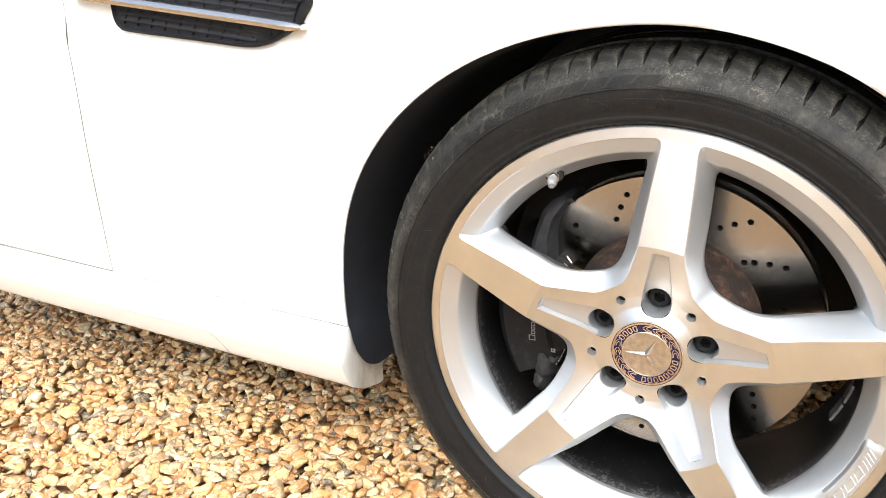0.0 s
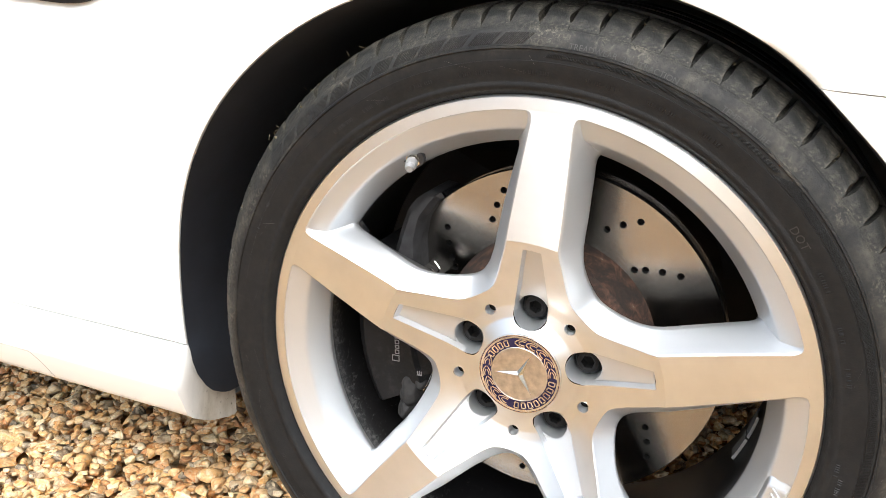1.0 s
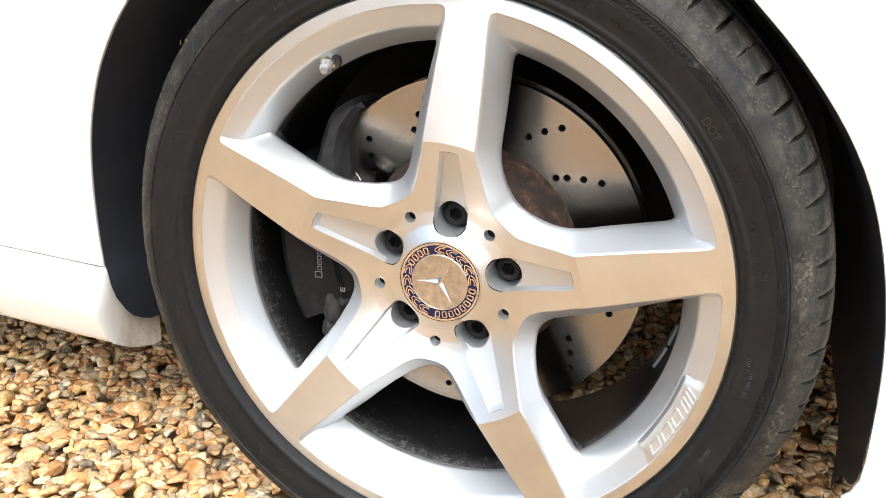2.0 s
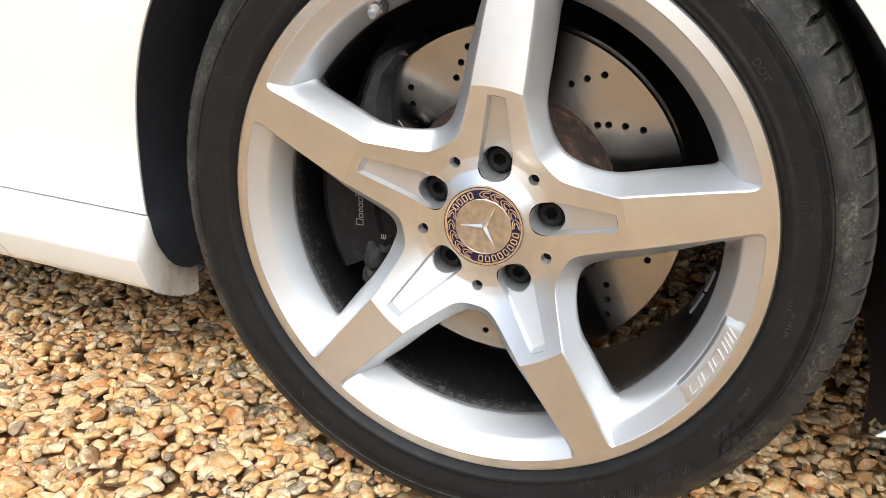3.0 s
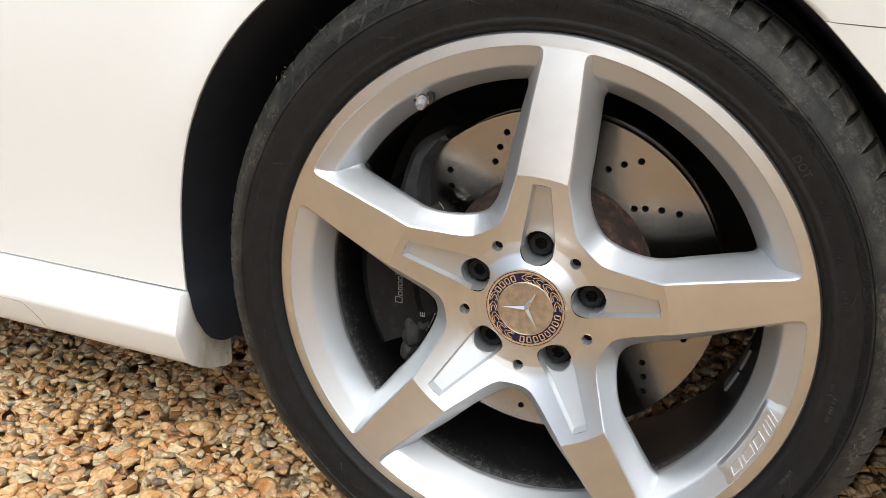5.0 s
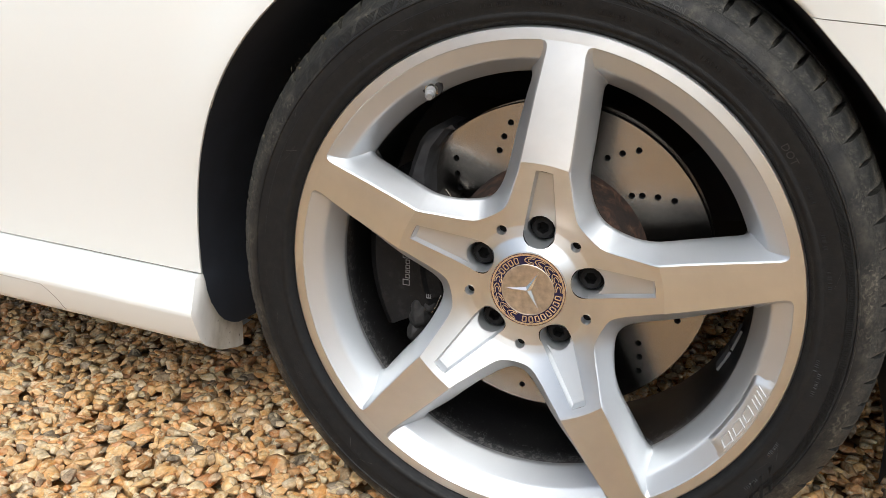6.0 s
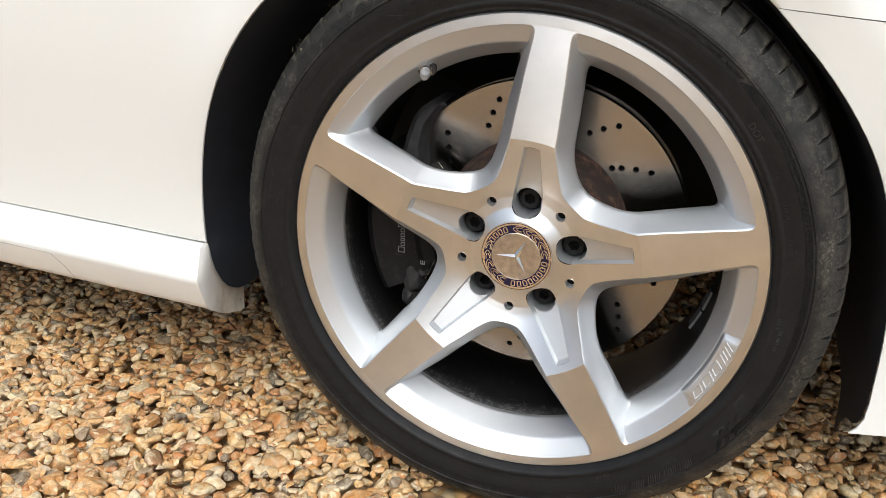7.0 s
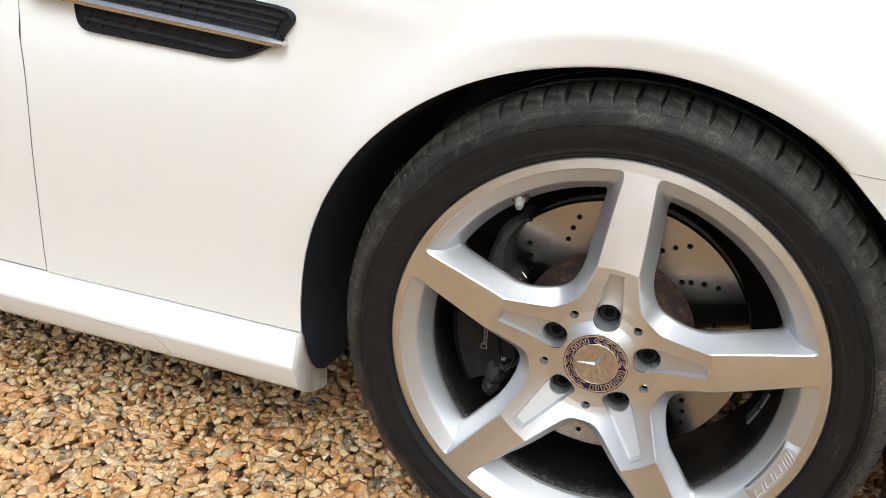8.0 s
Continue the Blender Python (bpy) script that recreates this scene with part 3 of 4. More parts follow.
    for a, w in ((112.2, 1.3), (116.2, 1.5), (120.4, 1.4)):
        part("badge_bar", raised([(a - w + 0.5, 0.2284, a - w - 0.6, 0.2210, 0.0012), (a + w + 0.5, 0.2284, a + w - 0.6, 0.2210, 0.0012), (a - w - 0.6, 0.2210, a + w - 0.6, 0.2210, 0.0011), (a - w + 0.5, 0.2284, a + w + 0.5, 0.2284, 0.0011)]), SILVER, wheel, "bright block on the badge plate", smooth=False)
    return wheel


# tyre profile: radius and depth from the bead, over the bulge and shoulder, across the tread, to the inner bead
TYRE = [(0.2385, 0.0120), (0.2425, 0.0040), (0.2455, 0.0000), (0.2470, -0.0040), (0.2490, -0.0062), (0.2520, -0.0068), (0.2534, -0.0063), (0.2546, -0.0063), (0.2600, -0.0078),
        (0.2680, -0.0096), (0.2700, -0.0098), (0.2704, -0.0092), (0.2785, -0.0094), (0.2792, -0.0106), (0.2806, -0.0104), (0.2812, -0.0086), (0.2860, -0.0072), (0.2910, -0.0046), (0.2950, -0.0014), (0.2968, 0.0040), (0.2988, 0.0095),
        (0.3012, 0.0170), (0.3030, 0.0260), (0.3045, 0.0480), (0.3050, 0.0500), (0.3070, 0.1600), (0.3030, 0.190), (0.2900, 0.2090), (0.2600, 0.2060), (0.2360, 0.1960)]


def bent_text(words, size, radius, centre, depth_at, lift=0.0004):
    """Raised lettering from the built-in font, laid round the sidewall."""
    cu = bpy.data.curves.new("lettering", "FONT")
    cu.body, cu.size, cu.extrude, cu.resolution_u = words, size, 0.0, 2
    cu.align_x = "CENTER"
    ob = bpy.data.objects.new("lettering", cu)
    me = bpy.data.meshes.new_from_object(ob)
    bm = bmesh.new()
    bm.from_mesh(me)
    bpy.data.objects.remove(ob)
    bpy.data.meshes.remove(me)
    for v in bm.verts:
        r = radius + v.co.y
        a = radians(centre) + v.co.x / radius
        v.co = polar(r, a, depth_at(r) - lift)
    return bm


def tyre_depth(r):
    pts = TYRE[2:21]
    return lerp(r, [p[0] for p in pts], [p[1] for p in pts])


def tyre():
    bm = bmesh.new()
    revolve(bm, TYRE, 168, 0, True)
    ty = part("tyre", bm, RUBBER, car, "black low-profile tyre with worn muddy shoulders", WHEEL_M, angle=50)
    # shoulder blocks with a lateral groove beside each, worn unevenly
    count = 80
    half = math.pi / count
    prof = [(0.2938, -0.0024), (0.2972, 0.0012), (0.2996, 0.0034), (0.3022, 0.0062), (0.3046, 0.0094), (0.3080, 0.0165), (0.3108, 0.0270), (0.3128, 0.0480), (0.3050, 0.0490)]
    wear = random.Random(11)
    kinds = []
    for q in range(5):
        bm = bmesh.new()
        n = 6
        lo, hi = [], []
        for k in range(len(prof)):
            groove = lerp(k, (0, 1, 2, 3, 4, 8), (1.0, 0.985, 0.91, 0.875, 0.87, 0.88)) - wear.uniform(0, 0.05) * (k > 1)
            hook = 0.14 * (q % 2) * (k in (3, 4))            # the groove's hooked foot
            lo.append(-groove + wear.uniform(0, 0.03) * (k > 1))
            hi.append(groove - hook)
        rows = []
        for i in range(n + 1):
            row = []
            for k, (r, d) in enumerate(prof):
                u = lo[k] + (hi[k] - lo[k]) * i / n
                dent = (0.0005 * noise.noise(Vector((u * 2.1, k * 0.9, q * 7.0))) - 0.0006 * abs(u) ** 6) * (k > 1)
                row.append(polar(r + dent, u * half + 0.005 * max(0, d) / 0.04, d))
            rows.append(row)
        sheet(bm, rows, 0)
        for row, fl in ((rows[0], False), (rows[-1], True)):
            f = [bm.verts.new(p) for p in row] + [bm.verts.new(polar(r - 0.008, math.atan2(row[k][0], row[k][2]), d)) for k, (r, d) in reversed(list(enumerate(prof)))][1:-1]
            bm.faces.new(f if fl else f[::-1])
        kinds.append(bm)
    first = {}
    for k in range(count):
        q = wear.randrange(5)
        m = pose(0, 0, 0, 0, 360 * k / count + 0.16 * math.sin(k * 2.1), 0)
        if q in first:
            again(first[q], m)
        else:
            first[q] = part("tread_block", kinds[q], RUBBER, ty, "", m, angle=45)
    # centre ribs of the tread
    bm = bmesh.new()
    for d0, d1 in ((0.058, 0.098), (0.106, 0.142), (0.150, 0.186)):
        revolve(bm, [(0.305, d0), (0.3140, d0 + 0.001), (0.3140, d1 - 0.001), (0.305, d1)], 120, 0, True)
    part("tread_rib", bm, RUBBER, ty, "", angle=40)
    # hatched bands and moulded lines on the sidewall
    bm = bmesh.new()

    def tick(a, r0, r1, w, lean):
        rows = []
        for i in range(3):
            r = r0 + (r1 - r0) * i / 2
            c = radians(a) + lean * (r - r0)
            rows.append([polar(r, c - w / r, tyre_depth(r) - 0.0001), polar(r, c, tyre_depth(r) - 0.0008), polar(r, c + w / r, tyre_depth(r) - 0.0001)])
        sheet(bm, rows, 0, flip=True)
    a = 4.0
    while a < 128:
        if a < 43:
            tick(a, 0.2733, 0.2764, 0.00042, 5.0)
        else:
            tick(a, 0.2712, 0.2712 + 0.0056 * step((128 - a) / 12) + 0.006 * step((46 - a) / 3), 0.00042, 7.0)
        a += 0.30
    tagged(part("hatched_band", bm, SHEEN_RUBBER, ty, "", smooth=False), kind="stuff")
    bm = bmesh.new()
    for a0, a1 in ((-53.5, -50), (-49.3, -46), (-45, -41.5), (-40.5, -37), (-36, -32), (-31, -27.5), (-26.5, -23), (-22, -18.3), (-17.5, -13.8), (-13, -9.5), (-8.5, -4.8), (-4, 0.5)):
        a = a0                                     # the maker's name, as hatched bars
        while a < a1:
            tick(a, 0.2822, 0.2905, 0.0004, 3.5)
            a += 0.36
    for a0, a1 in ((133, 136), (137, 140), (141, 144), (145, 148), (149, 152)):
        a = a0
        while a < a1:
            tick(a, 0.2680, 0.2770, 0.0006, 2.0)
            a += 0.55
    for a0 in (118, 120.5, 123):                   # slashes beside it
        for s in range(8):
            tick(a0 + s * 0.12, 0.2640, 0.2800, 0.00035, 4.5)
    tagged(part("hatched_lettering", bm, SHEEN_RUBBER, ty, "", smooth=False), kind="stuff")
    for words, size, r, c in (("TREADWEAR  280  TRACTION", 0.0061, 0.2816, 16.0), ("A", 0.0061, 0.2816, 27.2), ("TEMPERATURE", 0.0061, 0.2816, 35.5), ("A", 0.0061, 0.2816, 42.2), ("DOT", 0.0088, 0.2560, 53.6), ("OUT", 0.0072, 0.2520, 154.0)):
        part("lettering", bent_text(words, size, r, c, tyre_depth, 0.0010), SHEEN_RUBBER, ty, "moulded dark lettering", smooth=False)
    bars = {}
    for a, w, r in [(61.7, 3.6, 0.2590), (70.6, 3.4, 0.2585), (78.2, 3.6, 0.2585), (95, 3.0, 0.2560), (99, 5.0, 0.2600), (115, 4.0, 0.2570),
                    (-36, 5.0, 0.2615), (-28, 6.0, 0.2615), (-18, 5.0, 0.2615), (-8, 6.0, 0.2615), (3, 5.0, 0.2615), (14, 6.0, 0.2615), (24, 5.0, 0.2615), (33, 5.0, 0.2615),
                    (124, 3.4, 0.2640), (138, 3.6, 0.2630), (-60, 1.1, 0.2700), (-66, 1.4, 0.2700), (-72, 1.1, 0.2700), (-118, 2.0, 0.2660), (-128, 2.6, 0.2680), (-140, 2.0, 0.2660)]:
        n = max(3, int(w / 0.4))                   # unreadable lettering, as plain raised bars
        if r not in bars:
            bm = bmesh.new()
            sheet(bm, [[polar(rq, radians(q * 0.15), tyre_depth(rq) - (0.0006 if q == 0 else 0.0001)) for q in (-1, 0, 1)] for rq in (r - 0.0015, r + 0.0015)], 0, flip=True)
            bars[r] = part("moulded_bar", bm, RUBBER, ty, "", pose(0, 0, 0, 0, a, 0), smooth=False)
        for j in range(n):
            if abs((j + 0.5) / n - 0.5) > 0.01 and (n < 6 or (j * 7 + int(abs(a))) % 5):
                again(bars[r], pose(0, 0, 0, 0, a - w / 2 + (j + 0.5) * w / n, 0))
    bm = bmesh.new()                               # fine scuffs and cracks
    rng = random.Random(4)
    for _ in range(26):
        a, r = rng.uniform(-150, 150), rng.uniform(0.255, 0.285)
        l, k = rng.uniform(0.003, 0.009), rng.uniform(-3, 3)
        rows = [[polar(r + l * i / 2, radians(a) + k * 0.02 * i + s * 0.0006, tyre_depth(r + l * i / 2) - 0.0004) for s in (-0.5, 0.5)] for i in range(3)]
        sheet(bm, rows, 0, flip=True)
    tagged(part("scuffs", bm, plain("rubber_scuff", (0.16, 0.15, 0.14), 0.7), ty, "pale scuffs", smooth=False), kind="stuff")
    # mud and grit caught between the shoulder blocks
    bm = bmesh.new()
    for _ in range(60):
        a, d = rng.uniform(-68, 60), rng.uniform(0.004, 0.03)
        r = lerp(d, (0.0034, 0.0160, 0.0260, 0.048), (0.2998, 0.3078, 0.3106, 0.3126)) + rng.uniform(-0.003, -0.0006)
        s = rng.uniform(0.0007, 0.0019) * (1.3 if -50 < a < -25 else 0.8)
        q = bmesh.ops.create_icosphere(bm, subdivisions=1, radius=s)["verts"]
        bmesh.ops.transform(bm, matrix=Matrix.Translation(polar(r, radians(a), d)) @ Euler((rng.random() * 6, rng.random() * 6, 0)).to_matrix().to_4x4() @ Matrix.Diagonal((1, 0.6, 1.6, 1)), verts=q)
    for _ in range(9):                            # wisps of dead grass
        a = rng.uniform(-62, -26)
        p = Vector(polar(0.3105, radians(a), rng.uniform(0.012, 0.03)))
        rod(bm, 0.0004, 0.0002, rng.uniform(0.003, 0.006), Matrix.Translation(p) @ Euler((rng.uniform(-1, 1), radians(a) + rng.uniform(-1.1, 1.1), 0)).to_matrix().to_4x4(), 5)
    tagged(part("dried_mud", bm, plain("dried_mud", (0.09, 0.075, 0.045), 0.9, vary=0.5, scale=300), ty, "crumbs of dried mud", smooth=False), kind="stuff")
    return ty


def brake():
    bm = bmesh.new()
    holes = []
    for g in range(14):
        a0 = 29.0 + g * 360 / 14
        for r in ((0.1255, 0.137, 0.1486) if g % 2 == 0 else (0.1116, 0.1195, 0.1310, 0.1430)):
            holes.append((r, a0 + (r - 0.137) * 380))
    # face of the disc, with real holes: a fan of rings round each hole is cut by a boolean
    revolve(bm, [(0.090, 0.0985), (0.1655, 0.0985), (0.1662, 0.0992), (0.1662, 0.1070), (0.150, 0.1075), (0.150, 0.1210), (0.1662, 0.1215), (0.1662, 0.1300), (0.090, 0.1300), (0.090, 0.0985)], 144, 0, True)
    disc = part("brake_disc", bm, [STEEL, GAP], car, "drilled steel brake disc with a rusty hub", WHEEL_M, smooth=False)
    cut = bmesh.new()
    for r, a in holes:
        p = polar(r, radians(a), 0.09)
        rod(cut, 0.0033, 0.0033, 0.016, Matrix.Translation(p) @ pose(0, 0, 0, -90), 14)
    tool = part("tool", cut, GAP, None, "", WHEEL_M, smooth=False)
    mod = disc.modifiers.new("holes", "BOOLEAN")
    mod.operation, mod.solver, mod.object = "DIFFERENCE", "EXACT", tool
    bpy.context.view_layer.update()
    dg = bpy.context.evaluated_depsgraph_get()
    me = bpy.data.meshes.new_from_object(disc.evaluated_get(dg))
    disc.modifiers.clear()
    old = disc.data
    disc.data = me
    bpy.data.meshes.remove(old)
    bpy.data.objects.remove(tool)
    bm = bmesh.new()
    revolve(bm, [(0.1042, 0.0984), (0.1028, 0.0950), (0.0948, 0.0740), (0.0930, 0.0660), (0.0870, 0.0630), (0.0250, 0.0620)], 72, 0, True)
    for k in range(5):
        a = radians(40 + 72 * k)
        rod(bm, 0.008, 0.008, 0.004, pose(0.07 * math.sin(a), 0.0605, 0.07 * math.cos(a), 90), 12)
    part("disc_hat", bm, RUST, disc, "rusty hat of the disc")
    # splash shield and hub carrier behind
    bm = bmesh.new()
    revolve(bm, [(0.02, 0.150), (0.150, 0.150), (0.158, 0.146)], 48, 0, True, -170, 96)
    rod(bm, 0.05, 0.045, 0.12, pose(0, 0.14, 0, -90), 24)
    box(bm, (0.05, 0.05, 0.22), pose(-0.02, 0.2, 0.08, 8, 0, 0), 0.012)
    part("hub_carrier", bm, IRON, car, "sooty black hub carrier", WHEEL_M)

    # floating caliper, behind the axle
    bm = bmesh.new()

    def block(a0, a1, r0, r1, d0, d1, bev=0.006, n=10):
        rows = []
        for i in range(n + 1):
            a = radians(a0 + (a1 - a0) * i / n)
            rows.append([polar(r, a, d) for r, d in ((r0 + bev, d0), (r1 - bev, d0), (r1, d0 + bev), (r1, d1), (r0, d1), (r0, d0 + bev))])
        sheet(bm, rows, 0, close=True, flip=True)
        for row, fl in ((rows[0], True), (rows[-1], False)):
            bm.faces.new([bm.verts.new(p) for p in (row if fl else row[::-1])])
    block(-117, -64, 0.118, 0.188, 0.0600, 0.150, 0.010)
    block(-112, -76, 0.104, 0.150, 0.0640, 0.096, 0.006)
    cal = part("brake_caliper", bm, CALIPER, car, "dark grey brake caliper coated in dust", WHEEL_M)
    bm = bmesh.new()
    rows = []
    for i in range(15):
        a = -37 - 34 * i / 14
        r0 = lerp(-a, (37, 42, 50, 58, 64, 71), (0.167, 0.166, 0.159, 0.146, 0.136, 0.130)) + 0.0007 * math.sin(i * 1.9)
        r1 = lerp(-a, (37, 40, 47, 56, 64, 71), (0.171, 0.181, 0.182, 0.173, 0.166, 0.163)) + 0.0005 * math.sin(i * 2.7)
        d0 = lerp(-a, (37, 45, 71), (0.084, 0.074, 0.069))
        rows.append([polar(r, radians(a), d) for r, d in ((r0 + 0.005, d0), (r1 - 0.006, d0 + 0.001), (r1, d0 + 0.007), (r1, 0.130), (r0, 0.130), (r0, d0 + 0.006))])
    sheet(bm, rows, 0, close=True)
    bm.faces.new([bm.verts.new(p) for p in rows[0]])
    part("caliper_bracket", bm, IRON, cal, "sooty caliper bracket")
    for (x, z), size, seed in (((-0.1290, -0.066), (0.0135, 0.016, 0.019), 3.0), ((-0.1335, -0.088), (0.0105, 0.014, 0.014), 8.0), ((-0.1180, -0.056), (0.0085, 0.012, 0.007), 5.0)):
        bm = bmesh.new()
        bmesh.ops.create_icosphere(bm, subdivisions=4, radius=1.0)
        for v in bm.verts:
            k = 1 + 0.22 * noise.noise(v.co * 1.6 + Vector((seed, 0, 0))) + 0.07 * noise.noise(v.co * 5.0 + Vector((0, seed, 0)))
            v.co = Vector((x + v.co.x * size[0] * k, 0.070 + v.co.y * size[1] * k, z + v.co.z * size[2] * k))
        part("guide_boot", bm, DUSTY, cal, "lumpy rubber guide boot caked in dust", angle=80)

    def outline(w, h, t):
        """A hollow block lying along z, its foot at x = 0."""
        bm = bmesh.new()
        for x, z, sx, sz in ((-t / 2, w / 2, t, w), (-h + t / 2, w / 2, t, w), (-h / 2, t / 2, h, t), (-h / 2, w - t / 2, h, t)):
            box(bm, (sx, 0.0006, sz), pose(x, 0, z))
        return bm
    z = -0.0336                                    # maker's name as plain hollow blocks
    for h, w in ((0.0078, 0.0066), (0.0046, 0.0044), (0.0046, 0.0036), (0.0046, 0.0042), (0.0046, 0.0044), (0.0078, 0.0044), (0.0046, 0.0044), (0.0046, 0.0040)):
        part("caliper_mark", outline(w, h, 0.0007), LETTER, cal, "pale block on the caliper", pose(-0.1387, 0.0594, z), smooth=False)
        z += w + 0.0014
    bm = bmesh.new()
    box(bm, (0.0052, 0.0008, 0.0010), pose(0, 0, -0.0020))
    for x in (-0.0021, 0.0, 0.0021):
        box(bm, (0.0010, 0.0008, 0.0042), pose(x, 0, 0))
    part("caliper_mark", bm, LETTER, cal, "pale letter on the caliper", pose(-0.1170, 0.0594, -0.0425), smooth=False)
    bm = bmesh.new()
    pts = [(-0.106, 0.066, 0.066), (-0.100, 0.064, 0.062), (-0.097, 0.065, 0.068), (-0.103, 0.067, 0.074)]
    for p, q in zip(pts, pts[1:]):
        v = Vector(q) - Vector(p)
        rod(bm, 0.0009, 0.0009, v.length, Matrix.Translation(p) @ v.to_track_quat("Z", "Y").to_matrix().to_4x4(), 6)
    part("spring_clip", bm, CHROME, cal, "bright spring clip")
    bm = bmesh.new()
    pts = [(-0.104, 0.062, -0.040), (-0.110, 0.061, -0.055), (-0.114, 0.062, -0.062)]
    for p, q in zip(pts, pts[1:]):
        v = Vector(q) - Vector(p)
        rod(bm, 0.0005, 0.0005, v.length, Matrix.Translation(p) @ v.to_track_quat("Z", "Y").to_matrix().to_4x4(), 6)
    part("spring_clip", bm, CHROME, cal, "bright spring clip")


# ---- body ----
ARCH_X, ARCH_Z = -0.012, 0.295


def side_y(x, z):
    """Depth of the car's flank at a place: tucked in at the sill, fullest over the arch, leaning in above."""
    y = 0.036 - 0.053 * step((z - 0.20) / 0.40)
    r = math.hypot(x - ARCH_X, (z - ARCH_Z) * 1.08)
    rear = step(1 - (r - 0.362) / 0.055)             # a soft lip behind the wheel
    k = min(1.0, max(0.0, (r - 0.396) / 0.105))
    band = 1 - 0.95 * k * (2 - k) * step(k / 0.05)  # a flat band with a crease above it, over and before the wheel
    over = step((x + 0.30) / 0.28)
    y -= 0.007 * (rear + (band - rear) * over) * step((z - 0.30) / 0.2)
    y += 0.20 * over * max(0.0, 0.396 - r) * step((z - 0.42) / 0.14)
    y += 0.012 * over * (1 - band) * step((z - 0.50) / 0.12)
    ledge = 0.592 + 0.055 * (-0.42 - x)              # the recess that holds the vent
    y += 0.007 * step((z - ledge) / 0.022) * step((-0.330 - x) / 0.10)
    crease = 0.669 - 0.165 * (x + 0.347)             # a styling line running forward from the vent
    y -= 0.0042 * math.exp(-(((z - crease - 0.010) / 0.011) ** 2)) * step((x + 0.40) / 0.06) * step((-0.17 - x) / 0.12)
    top = 0.70 - 0.25 * max(0.0, x) ** 1.5
    y += 1.7 * max(0.0, z - top) ** 2
    y += 0.35 * max(0.0, x - 0.33) ** 2
    return y


def arch_point(u):
    """The arch's edge, u degrees from the top, from -97 (rear) to 100 (front)."""
    a = radians(u)
    r = (0.37702 - 0.05321 * math.cos(a) + 0.00246 * math.sin(a) + 0.01145 * math.cos(2 * a) - 0.00743 * math.sin(2 * a)
         - 0.00196 * math.cos(3 * a) + 0.00504 * math.sin(3 * a) - 0.00206 * math.cos(4 * a) - 0.00262 * math.sin(4 * a))
    r += 0.0042 * step((u + 12) / 24) * (1 - step((u - 26) / 22)) - 0.0040 * step((u - 34) / 14) * (1 - step((u - 52) / 20))
    return ARCH_X + r * math.sin(a), ARCH_Z + r * math.cos(a)


def seam_z(x):
    return 0.2495 + 0.053 * (-0.381 - x)


# the sill's section: depth, and height below the seam
SILL = [(0.046, 0.0004), (0.0372, -0.0006), (0.0335, -0.0016), (0.0290, -0.0050), (0.0175, -0.0420), (0.0172, -0.0460), (0.0190, -0.0500), (0.0310, -0.0800), (0.0370, -0.0880), (0.0480, -0.0935), (0.0700, -0.0960), (0.1400, -0.0962)]


def sill_end(f, z):
    """The end of the sill, f from 0 (flush with its face) to 1 (deep behind the wheel), z below the seam."""
    low, turn = step(-z / 0.09), min(1.0, f / 0.3)
    y = lerp(-z, [-q[1] for q in SILL[:-1]], [q[0] for q in SILL[:-1]])
    x = -0.3860 + (0.0050 - 0.004 * low) * math.sin(turn * math.pi / 2)
    return (x, y + (0.117 - y) * f ** 1.4, seam_z(-0.386) - 0.0003 + z * (1 + 0.36 * low * f * (1 - 0.32 * f ** 3)))


def skin(bm, lines, n=26, lip=True, power=1.5):
    """A panel from lines of (start, end) in x and z, laid on the flank, with a folded lip along the starts."""
    rows = []
    for (x0, z0), (x1, z1) in lines:
        row = []
        if lip:
            inx, inz = (ARCH_X - x0), (ARCH_Z + 0.05 - z0)
            k = 1.0 / max(1e-6, math.hypot(inx, inz))
            y = side_y(x0, z0)
            row += [(x0 - inx * k * 0.008, y + 0.0075, z0 - inz * k * 0.008), (x0 - inx * k * 0.001, y + 0.0040, z0 - inz * k * 0.001), (x0, y + 0.0022, z0), (x0 - inx * k * 0.0006, y + 0.0004, z0 - inz * k * 0.0006)]
        for i in range(1 if lip else 0, n + 1):
            f = (i / n) ** power
            x, z = x0 + (x1 - x0) * f, z0 + (z1 - z0) * f
            row.append((x, side_y(x, z), z))
        rows.append(row)
    sheet(bm, rows, 0)


def door_x(z):
    return -0.781 + 0.062 * step((z - 0.24) / 0.36) - 0.0040 * step((z - 0.34) / 0.15) - 0.003 * step((z - 0.57) / 0.09) + 0.02 * max(0, z - 0.63)


FRONT_SEAM, SEAM_END = 40.6, 0.500


